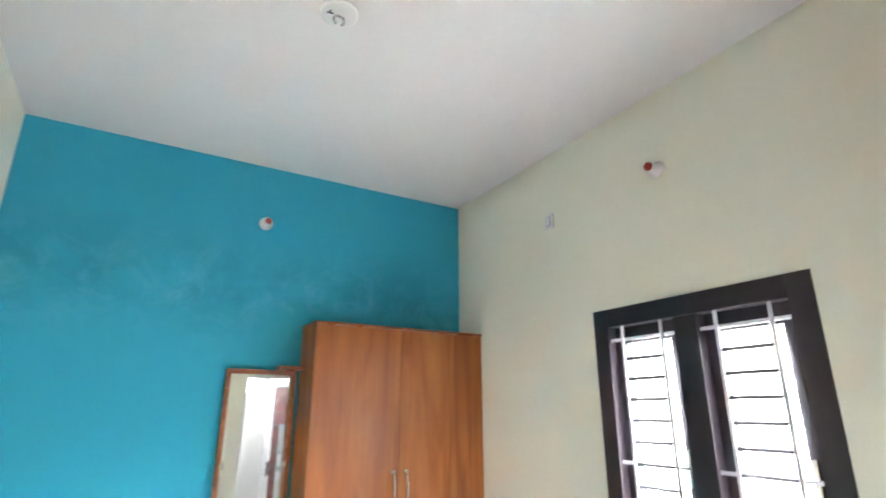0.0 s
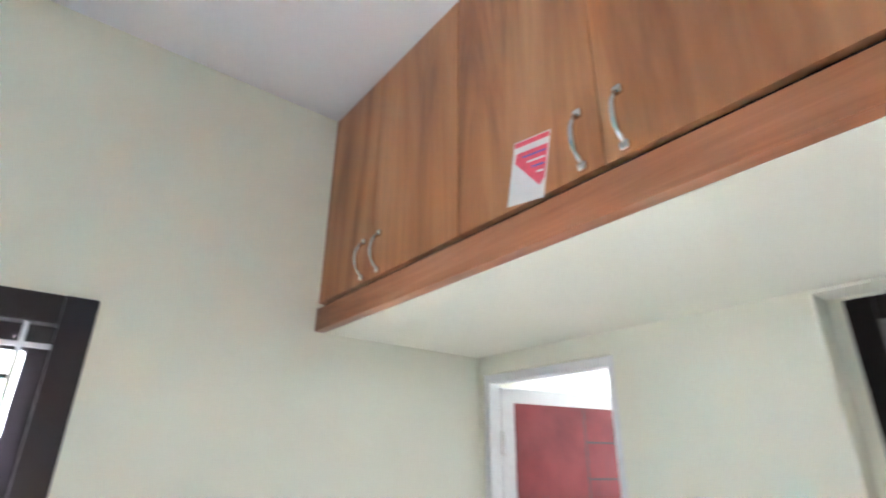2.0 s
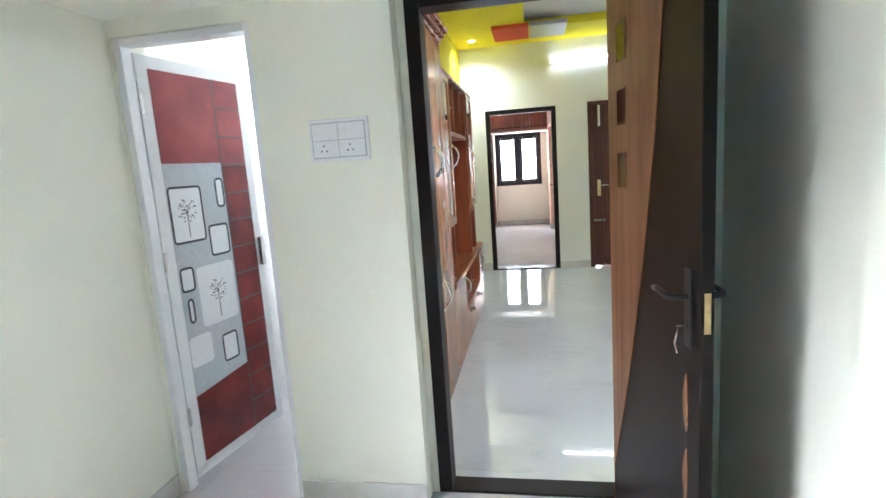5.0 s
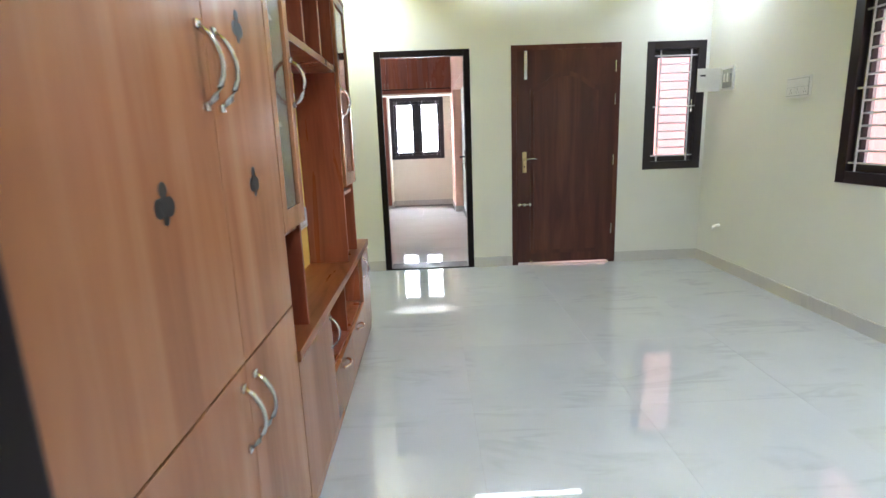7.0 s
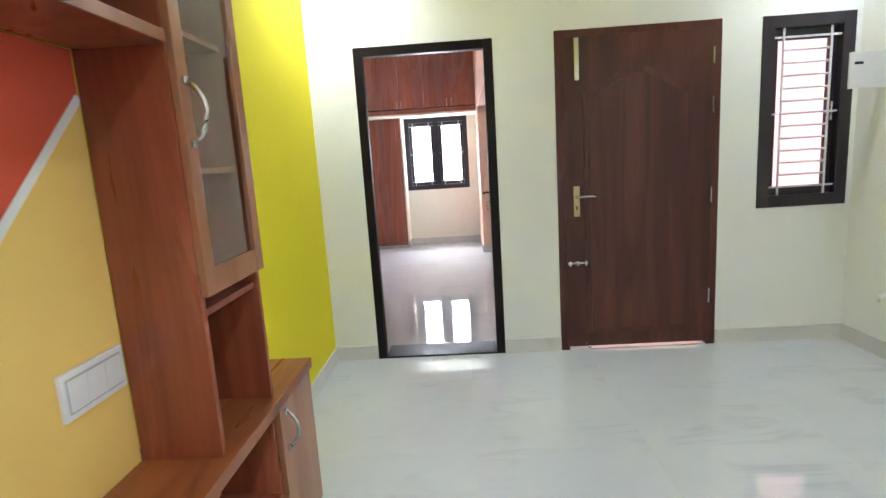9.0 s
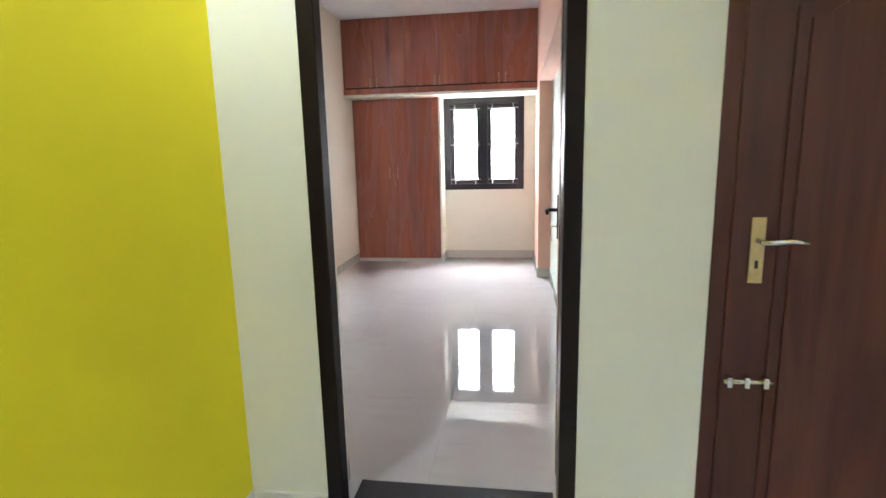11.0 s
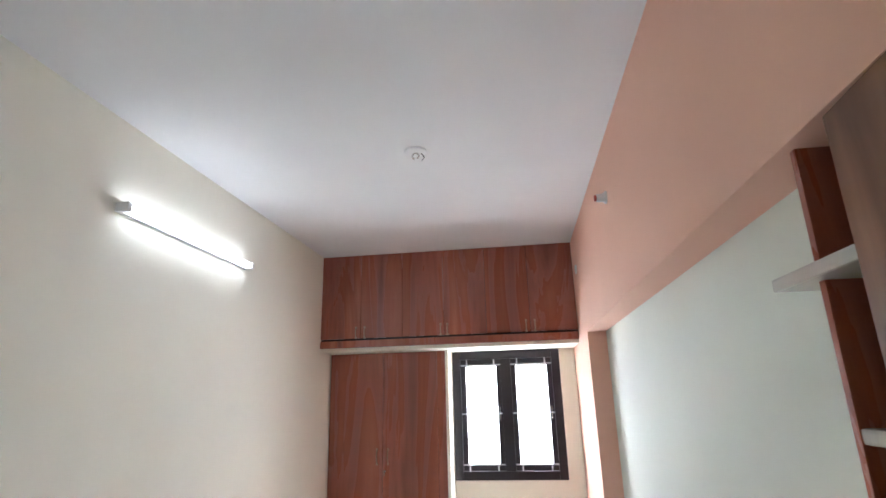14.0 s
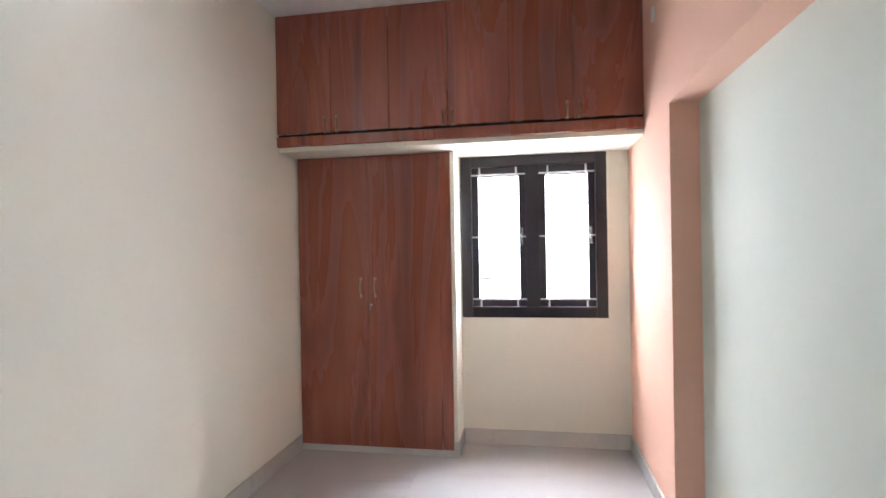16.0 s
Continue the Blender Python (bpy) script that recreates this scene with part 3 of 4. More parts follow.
def lamp_holder(at, m, label):
    """A white batten lamp holder with a red-brown socket, pointing along m's z."""
    th = thing("lamp_holder", at, label, "lamp holder", "lamp holders")
    mm = Matrix.Translation(at) @ m
    part("base", lathe(bmesh.new(), [(0.034, 0), (0.034, 0.008), (0.028, 0.014), (0.023, 0.022), (0.022, 0.05), (0.02, 0.052)], 24, mm), PVC, th, "", True)
    part("socket", lathe(bmesh.new(), [(0.017, 0.05), (0.017, 0.058), (0.015, 0.064)], 16, mm), plain("red_brown_bakelite", (0.34, 0.03, 0.02), 0.4), th, "red-brown socket", True)
    return th


def fan_hook(at, label):
    th = thing("ceiling_fan_hook", at, label, "ceiling hook")
    x, y, z = at
    part("cover", lathe(bmesh.new(), [(0.062, z), (0.062, z - 0.004), (0.055, z - 0.008), (0.02, z - 0.009)], 28, Matrix.Translation((x, y, 0))), PVC, th, "", True)
    pts = [(x + 0.018 * math.cos(a), y, z - 0.028 + 0.018 * math.sin(a)) for a in [radians(k) for k in range(-60, 241, 25)]]
    part("hook", tube(bmesh.new(), pts, 0.005, 8), CHROME, th, "", True)
    part("wire", tube(bmesh.new(), [(x + 0.03, y + 0.01, z - 0.008), (x + 0.045, y + 0.02, z - 0.03), (x + 0.03, y + 0.035, z - 0.04)], 0.003, 6), BLACK, th, "loose wire end", True)
    return th


def tube_light(at, axis, out, length, label):
    """A batten tube light on a wall; at: the middle of its back."""
    x, y, z = at
    th = thing("tube_light", at, label, "tube light")

    def p(u, w, dz):
        return (x + out * w, y + u, z + dz) if axis == 0 else (x + u, y + out * w, z + dz)

    def bx(u0, u1, w0, w1, a, b, bev=0.003):
        q, r = p(u0, w0, a), p(u1, w1, b)
        return boxed(*sorted((q[0], r[0])), *sorted((q[1], r[1])), *sorted((q[2], r[2])), bev)
    part("batten", bx(-length / 2, length / 2, 0, 0.026, -0.02, 0.022), PVC, th)
    for s in (-1, 1):
        part("end_holder", bx(s * length / 2 - 0.012, s * length / 2 + 0.012, 0.001, 0.07, -0.021, 0.023), PVC, th)
    part("starter", bx(0.08, 0.12, 0.001, 0.035, 0.0225, 0.048), PVC, th)
    part("tube", tube(bmesh.new(), [p(-length / 2 + 0.012, 0.052, 0), p(length / 2 - 0.012, 0.052, 0)], 0.0165, 16), TUBE, th, "glowing white tube", True)
    return th


# ---- bedroom 1 ----
def loft_cabinet(name, x0, x1, front, z0, z1, seams, rail, material, rail_mat, label, gap_shadow, handles, hz, hmat, hdepth):
    th = thing(name, ((x0 + x1) / 2, front, z0), label, "loft cabinet")
    part("bottom_rail", boxed(x0, x1, front - 0.004, front + 0.03, z0, z0 + rail, 0.002), rail_mat, th)
    # carcass coloured dark so the gap above the rail reads as shadow
    part("carcass", boxed(x0 + 0.001, x1 - 0.001, front + 0.02, front + 0.05, z0 + rail, z1), gap_shadow, th)
    edges = [x0, *seams, x1]
    for a, b in zip(edges, edges[1:]):
        d = part("door", boxed(a + 0.0015, b - 0.0015, front, front + 0.0195, z0 + rail + 0.018, z1 - 0.004, 0.0015), material, th)
        for h in handles:
            if a < h < b:
                arch_handle(d, 1, front, -1, h, hz[0], hz[1], hmat, 0.0, hdepth)
    return th


loft_cabinet("loft_cabinet", B1_LEFT + 0.002, B1_RECESS - 0.002, LOFT1_Y, SOFFIT1, B1_CEIL - 0.002, [-0.78, -0.375, 0.033, 0.45, 0.83], 0.078, LAM_ORANGE, LAM_ORANGE_H,
             "orange teak laminate loft cupboard with steel handles under ceiling", LEAF_DARK, [-0.825, -0.735, -0.012, 0.077, 0.79, 0.87], (2.232, 2.348), CHROME, 0.03)


def sticker():
    th = thing("paper_sticker", (-0.145, LOFT1_Y, 2.23), "white paper label with pink print stuck on cupboard", "label")
    y = LOFT1_Y - 0.0008

    def P(a, b):
        return (-0.21 + 0.1 * a + 0.03 * b, 2.226 - 0.016 * a + 0.143 * b)

    part("sheet", prism(bmesh.new(), [P(0, 0), P(1, 0), P(1, 1), P(0, 1)], 1, y, y + 0.0005), PVC, th)
    pink, blue = plain("pink_print", (0.75, 0.10, 0.16), 0.5), plain("blue_print", (0.12, 0.14, 0.45), 0.5)
    part("print", prism(bmesh.new(), [P(0.08, 0.66), P(0.85, 0.2), P(0.97, 0.3), P(0.97, 0.8), P(0.1, 0.8)], 1, y - 0.0005, y - 0.0001), pink, th, "pink printed area")
    for k in range(4):
        b = 0.4 + 0.1 * k
        part("print_bar", prism(bmesh.new(), [P(0.75 - 0.15 * k, b), P(0.92, b), P(0.92, b + 0.03), P(0.75 - 0.15 * k, b + 0.03)], 1, y - 0.0009, y - 0.0006), blue if k % 2 else PVC, th)
    part("print_band", prism(bmesh.new(), [P(0.03, 0.9), P(0.98, 0.9), P(0.98, 0.98), P(0.03, 0.98)], 1, y - 0.0009, y - 0.0006), pink, th)


sticker()


def wardrobe_1():
    x0, x1, f, z1 = -1.115, -0.165, -7.985, 2.115
    th = thing("wardrobe", ((x0 + x1) / 2, B1_BACK, 0), "orange teak laminate built-in wardrobe beside blue wall", "wardrobe")
    part("carcass", boxed(x0, x1, B1_BACK + 0.002, f + 0.001, 0.0, z1 - 0.012, 0.001), LAM_WARD, th)
    part("top_board", boxed(x0 - 0.003, x1 + 0.006, B1_BACK + 0.002, f - 0.026 + 0.05, z1 - 0.012, z1, 0.001), LAM_LEDGE, th, "dark top edge board")
    mid = (x0 + x1) / 2 + 0.02
    for a, b, h in ((x0, mid, mid - 0.035), (mid, x1, mid + 0.035)):
        d = part("door", boxed(a + 0.001, b - 0.001, f + 0.0015, f + 0.02, 0.06, z1 - 0.014, 0.0015), LAM_WARD, th)
        arch_handle(d, 1, f + 0.02, 1, h, 1.28, 1.42, CHROME, 0, 0.03)


wardrobe_1()


def wall_mirror():
    x0, x1, z0, z1, y = -0.145, 0.183, 0.75, 1.89, B1_BACK + 0.003
    th = thing("wall_mirror", ((x0 + x1) / 2, y, z0), "tall brown framed dressing mirror on blue wall", "mirror")
    part("backing", boxed(x0, x1, y, y + 0.015, z0, z1, 0.002), LAM_LEDGE, th)
    fr = bmesh.new()
    for a, b, c, d in ((x0, x0 + 0.022, z0, z1), (x1 - 0.022, x1, z0, z1)):
        box(fr, a, b, y + 0.015, y + 0.03, c, d, 0.003)
    box(fr, x0 + 0.022, x1 - 0.022, y + 0.015, y + 0.029, z0, z0 + 0.022, 0.003)
    box(fr, x0 + 0.022, x1 - 0.022, y + 0.015, y + 0.029, z1 - 0.022, z1, 0.003)
    part("frame", fr, LAM_LEDGE, th)
    part("glass", boxed(x0 + 0.02, x1 - 0.02, y + 0.0155, y + 0.020, z0 + 0.02, z1 - 0.02), MIRROR, th, "silvered mirror glass")
    part("shelf_bracket", boxed(x0 - 0.03, x0 + 0.10, y + 0.002, y + 0.07, z1 + 0.001, z1 + 0.02, 0.003), LAM_LEDGE, th)
    for z in (1.1, 1.45):
        part("clip", boxed(x0 + 0.016, x0 + 0.034, y + 0.03, y + 0.036, z, z + 0.025, 0.002), CHROME, th)
        part("clip", boxed(x1 - 0.034, x1 - 0.016, y + 0.03, y + 0.036, z, z + 0.025, 0.002), CHROME, th)


wall_mirror()
lamp_holder((0.073, B1_BACK, 2.637), pose(0, 0, 0, -90), "white lamp holder without bulb on blue wall")
lamp_holder((B1_LEFT, -6.715, 2.622), pose(0, 0, 0, 0, 90), "white lamp holder with red socket on cream wall")
fan_hook((0.15, -6.915, B1_CEIL), "steel fan hook with white cover on bedroom ceiling")
switch_plate((-0.158, W1_BED, 1.568), 1, -1, 0.245, 0.165, "white modular switchboard with two sockets on cream wall")
switch_plate((B1_LEFT, -7.35, 2.60), 0, 1, 0.055, 0.075, "small white blank plate on cream wall", 1, 1)


# ---- doors ----
def frame_bars(bm, u0, u1, z1, y0, y1, w):
    box(bm, u0, u0 + w, y0, y1, 0, z1, 0.004)
    box(bm, u1 - w, u1, y0, y1, 0, z1, 0.004)
    box(bm, u0 + w, u1 - w, y0 + 0.001, y1 - 0.001, z1 - w, z1 - 0.001, 0.004)
    return bm


def lever_set(parent, m, material, plate_mat, flip=1):
    """Lever handle on a plate; m puts its local x along the lever, y out of the face, z up."""
    def add(name, bm, mat, smooth=False):
        bmesh.ops.transform(bm, matrix=m, verts=bm.verts[:])
        return part(name, bm, mat, parent, "", smooth)
    add("lock_plate", boxed(-0.02, 0.02, 0, 0.006, -0.1, 0.1, 0.002), plate_mat)
    add("lever", tube(bmesh.new(), [(0, 0.004, 0.03), (0, 0.045, 0.03), (0.02 * flip, 0.052, 0.031), (0.07 * flip, 0.052, 0.035), (0.115 * flip, 0.048, 0.029)], 0.008, 10), material, True)
    add("keyhole", boxed(-0.005, 0.005, 0.0055, 0.0075, -0.055, -0.03, 0.001), BLACK)


def bedroom_door(name, u0, u1, z1, y0, y1, into, label, swing=0.0, L=0.70, oak_free=False, lap=0.002):
    """A frame in the wall and its leaf, hinged at u1, standing open at right angles; into: the way it opens."""
    th = thing(name, ((u0 + u1) / 2, y0, 0), label, "door", kind="structure")
    w = 0.058
    part("door_frame", frame_bars(bmesh.new(), u0, u1, z1, y0, y1, w), FRAME_DARK, th, "black-brown painted timber frame")
    hy = y1 if into > 0 else y0
    fx = u1 - w - lap
    x0, x1 = fx, fx + 0.035
    ys = [hy + into * 0.004, hy + into * L]
    lo, hi, zt = min(ys), max(ys), z1 - w - 0.006
    R = Matrix.Translation((fx, hy, 0)) @ Matrix.Rotation(radians(swing), 4, "Z") @ Matrix.Translation((-fx, -hy, 0))

    def P(name, bm, mat, parent, lab=""):
        bmesh.ops.transform(bm, matrix=R, verts=bm.verts[:])
        return part(name, bm, mat, parent, lab)
    leaf = P("leaf", boxed(x0 + 0.003, x1, lo, hi, 0.012, zt, 0.003), LEAF_DARK, th, "dark brown door leaf")
    face = x0
    free = ys[1]
    def sweep(f):
        return max(0.004, -0.079 + 1.09 * f - 0.415 * f ** 2)
    # oak veneer field with a sweeping edge; oak_free: it lies on the lock side
    n = 14
    pts = []
    for k in range(n + 1):
        f = k / n
        cut = 1 - (0.38 + 0.03 * math.sin(3 * f)) if oak_free else sweep(f) / L
        pts.append((ys[0] + into * L * ((1 - cut) if oak_free else cut), 0.012 + (zt - 0.012) * f))
    edge = ys[1] if oak_free else ys[0]
    outline = [(edge, 0.012), *pts, (edge, zt)]
    P("oak_panel", prism(bmesh.new(), outline, 0, x0 - 0.0005, x0 + 0.003), LEAF_OAK, leaf, "brown oak veneer field")
    for z in ((1.325, 1.535, 1.745) if oak_free else (1.322, 1.535, 1.75)):
        c = edge + (-into * 0.14 if oak_free else into * 0.174)
        hw, hh = (0.042, 0.108) if oak_free else (0.052, 0.12)
        P("insert", boxed(face - 0.0015, face + 0.001, c - hw, c + hw, z, z + hh, 0.001), SMOKED, leaf, "smoked glass insert")
        P("insert_rim", ring(bmesh.new(), c - hw - 0.005, c + hw + 0.005, z - 0.005, z + hh + 0.005, 0.006, 0.004, 0, face - 0.0025, face + 0.0005), GREYP if oak_free else LEAF_OAK, leaf, "thin pale rim")
    if not oak_free:
        # two slim lens-shaped patches in the oak colour near the free edge
        for z in (0.50, 0.71):
            lens = [(free - into * (0.075 + 0.022 * math.sin(math.pi * k / 8)), z + 0.16 * k / 8) for k in range(9)]
            lens += [(free - into * (0.075 - 0.006 * math.sin(math.pi * k / 8)), z + 0.16 * k / 8) for k in range(7, 0, -1)]
            P("oak_inlay", prism(bmesh.new(), lens, 0, x0 - 0.0005, x0 + 0.003), LEAF_OAK, leaf, "slim leaf-shaped patch in oak brown")
    c = free - into * 0.055
    m = Matrix.Translation((face - 0.0006, c, 1.05)) @ Matrix(((0, -1, 0, 0), (-into, 0, 0, 0), (0, 0, 1, 0), (0, 0, 0, 1)))
    lever_set(leaf, R @ m, BLACK, BLACK, 1)
    m2 = Matrix.Translation((x1 + 0.0006, c, 1.05)) @ Matrix(((0, 1, 0, 0), (-into, 0, 0, 0), (0, 0, 1, 0), (0, 0, 0, 1)))
    lever_set(leaf, R @ m2, BLACK, BLACK, 1)
    P("latch_plate", boxed(x0 + 0.011, x1 - 0.009, *sorted((free, free + into * 0.002)), 1.0, 1.1), BRASS, leaf, "steel latch plate")
    key = P("key", tube(bmesh.new(), [(face - 0.008, c, 1.005), (face - 0.03, c, 1.005), (face - 0.034, c - 0.006, 0.985), (face - 0.034, c + 0.006, 0.96), (face - 0.03, c, 0.935)], 0.0035, 6), CHROME, leaf, "hanging keys")
    for z in (0.25, 1.05, 1.8):
        P("hinge", tube(bmesh.new(), [(x1 - 0.002, hy + into * 0.003, z), (x1 - 0.002, hy + into * 0.003, z + 0.1)], 0.006, 8), CHROME, leaf)
    part("threshold", boxed(u0 + w, u1 - w, y0 + 0.002, y1 - 0.002 if into < 0 else W2_BED, 0.0, 0.012, 0.002), LEAF_DARK, th, "black granite threshold")
    return th


bedroom_door("door_1", D1[0], D1[1], D1[3], W1_FRAME, W1_HALL + 0.004, -1, "open brown oak and dark bedroom door with glass inserts", 6.4, 0.805, lap=0.024)
bedroom_door("door_2", D2[0], D2[1], D2[3], W2_HALL - 0.004, 0.062, 1, "open brown oak and dark bedroom door beside yellow wall", -3.75, 0.735, True)


def main_door():
    u0, u1, z1 = MD[0], MD[1], MD[3]
    th = thing("door_3", ((u0 + u1) / 2, 0, 0), "closed dark red teak main door with steel lever lock", "door", kind="structure")
    w = 0.06
    part("door_frame", frame_bars(bmesh.new(), u0, u1, z1, -0.005, 0.1, w), DOOR_WOOD, th)
    a, b, zt = u0 + w - 0.012, u1 - w + 0.012, z1 - w + 0.012
    leaf = part("leaf", boxed(a, b, -0.012, 0.025, 0.028, zt, 0.003), DOOR_WOOD, th, "varnished teak leaf")
    # raised moulded panel with an arched head
    cx, hw, z0, zs, rise = (a + b) / 2, (b - a) / 2 - 0.13, 0.12, 1.72, 0.15
    pts = [(cx - hw, z0), (cx + hw, z0), (cx + hw, zs)]
    for k in range(1, 12):
        f = k / 12
        pts.append((cx + hw - 2 * hw * f, zs + rise * math.sin(math.pi * f) ** 1.6))
    pts.append((cx - hw, zs))
    part("raised_panel", prism(bmesh.new(), pts, 1, -0.019, -0.0115), DOOR_WOOD, leaf)
    tp = [(cx + (u - cx) * 0.9, 0.92 + (v - 0.92) * 0.955) for u, v in pts]
    part("panel_field", prism(bmesh.new(), tp, 1, -0.025, -0.0185), DOOR_WOOD, leaf)
    m = Matrix.Translation((1.405, -0.0125, 1.033)) @ Matrix(((1, 0, 0, 0), (0, -1, 0, 0), (0, 0, 1, 0), (0, 0, 0, 1)))
    lever_set(leaf, m, CHROME, BRASS, 1)
    part("tower_bolt", boxed(1.40, 1.432, -0.03, -0.0122, 1.80, 2.06, 0.004), CHROME, leaf, "long steel tower bolt")
    bolt = part("aldrop_bolt", tube(bmesh.new(), [(1.335, -0.03, 0.62), (1.475, -0.03, 0.62)], 0.008, 10), CHROME, leaf, "steel sliding bolt", True)
    for x in (1.35, 1.4, 1.455):
        part("bolt_bracket", boxed(x - 0.008, x + 0.008, -0.042, -0.0122, 0.603, 0.637, 0.003), CHROME, bolt)
    for z in (0.3, 0.98, 1.55, 1.85):
        part("hinge", tube(bmesh.new(), [(b - 0.004, -0.014, z), (b - 0.004, -0.014, z + 0.1)], 0.007, 8), CHROME, leaf)
    st = part("door_stop", lathe(bmesh.new(), [(0.014, 0), (0.014, 0.004), (0.006, 0.01), (0.006, 0.05), (0.012, 0.055), (0.012, 0.07)], 14, pose(1.46, -0.02, 0.05, 90)), CHROME, leaf, "steel door stop", True)
    part("threshold", boxed(u0 + w, u1 - w, -0.004, 0.1, 0.0, 0.006), SKIRT, th)


main_door()


# ---- living room ----
UX, UB = 0.012, -0.205  # wall unit: front and back planes


def club_hole(parent, y, z):
    """A club-shaped finger hole, its shaded inside put on as a black inlay: three round lobes and a stem."""
    bm = bmesh.new()
    for k, (dy, dz, r) in enumerate(((-0.017, -0.004, 0.018), (0.017, -0.004, 0.018), (0, 0.026, 0.014), (0, -0.026, 0.010), (0, 0, 0.017))):
        prism(bm, [(y + dy + r * math.cos(radians(20 * n)), z + dz + r * math.sin(radians(20 * n))) for n in range(18)], 0, UX + 0.0185, UX + 0.0194 + 0.0001 * k)
    part("finger_hole", bm, BLACK, parent, "black inlay for the shade in a club-shaped cut-out")


def tall_cabinet():
    y0, y1, seam, split, top = W1_HALL + 0.004, -3.508, -3.94, 0.80, 2.24
    th = thing("tall_cabinet", (UX - 0.16, (y0 + y1) / 2, 0), "tall teak laminate cupboard with pinkish painted-in sheen and bowed steel handles", "cupboard")
    part("carcass", boxed(HALL_LEFT + 0.002, UX - 0.001, y0, y1, 0.0, top, 0.002), LAM_RED, th)
    for a, b, h, c in ((y0, seam, seam - 0.04, -4.2), (seam, y1, seam + 0.04, -3.735)):
        d = part("upper_door", boxed(UX, UX + 0.019, a + 0.0015, b - 0.0015, split + 0.003, top - 0.04, 0.002), LAM_SHEEN, th)
        arch_handle(d, 0, UX + 0.019, 1, h, 1.385, 1.545, CHROME, 0.0, 0.045, 0.007)
        for z in (1.21, 1.585):
            club_hole(d, c, z)
        d = part("lower_door", boxed(UX, UX + 0.019, a + 0.0015, b - 0.0015, 0.11, split - 0.003, 0.002), LAM_SHEEN, th)
        arch_handle(d, 0, UX + 0.019, 1, h, 0.60, 0.755, CHROME, 0.0, 0.045, 0.007)
    part("plinth", boxed(UX, UX + 0.014, y0, y1, 0.004, 0.105, 0.002), LAM_SHEEN, th)
    for k in range(3):
        part("cornice", boxed(UX - 0.02, UX + 0.03 + 0.022 * k, y0, y1 + 0.012 * (k + 1), top - 0.034 + 0.03 * k, top - 0.008 + 0.03 * k, 0.006), LAM_RED, th)
    return th


def glass_door(parent, y0, y1, z0, z1, handle_y):
    w = 0.048
    bm = bmesh.new()
    box(bm, UX, UX + 0.019, y0, y0 + w, z0, z1, 0.003)
    box(bm, UX, UX + 0.019, y1 - w, y1, z0, z1, 0.003)
    box(bm, UX + 0.0005, UX + 0.0185, y0 + w, y1 - w, z0, z0 + w + 0.02, 0.003)
    box(bm, UX + 0.0005, UX + 0.0185, y0 + w, y1 - w, z1 - w, z1, 0.003)
    d = part("glass_door", bm, LAM_SHEEN, parent, "teak framed glass door")
    p = part("pane", boxed(UX + 0.008, UX + 0.012, y0 + w - 0.004, y1 - w + 0.004, z0 + w, z1 - w + 0.004), PANE, d, "clear glass pane")
    p.visible_shadow = False
    arch_handle(d, 0, UX + 0.019, 1, handle_y, 1.43, 1.575, CHROME, 0.0, 0.045, 0.007)
    return d


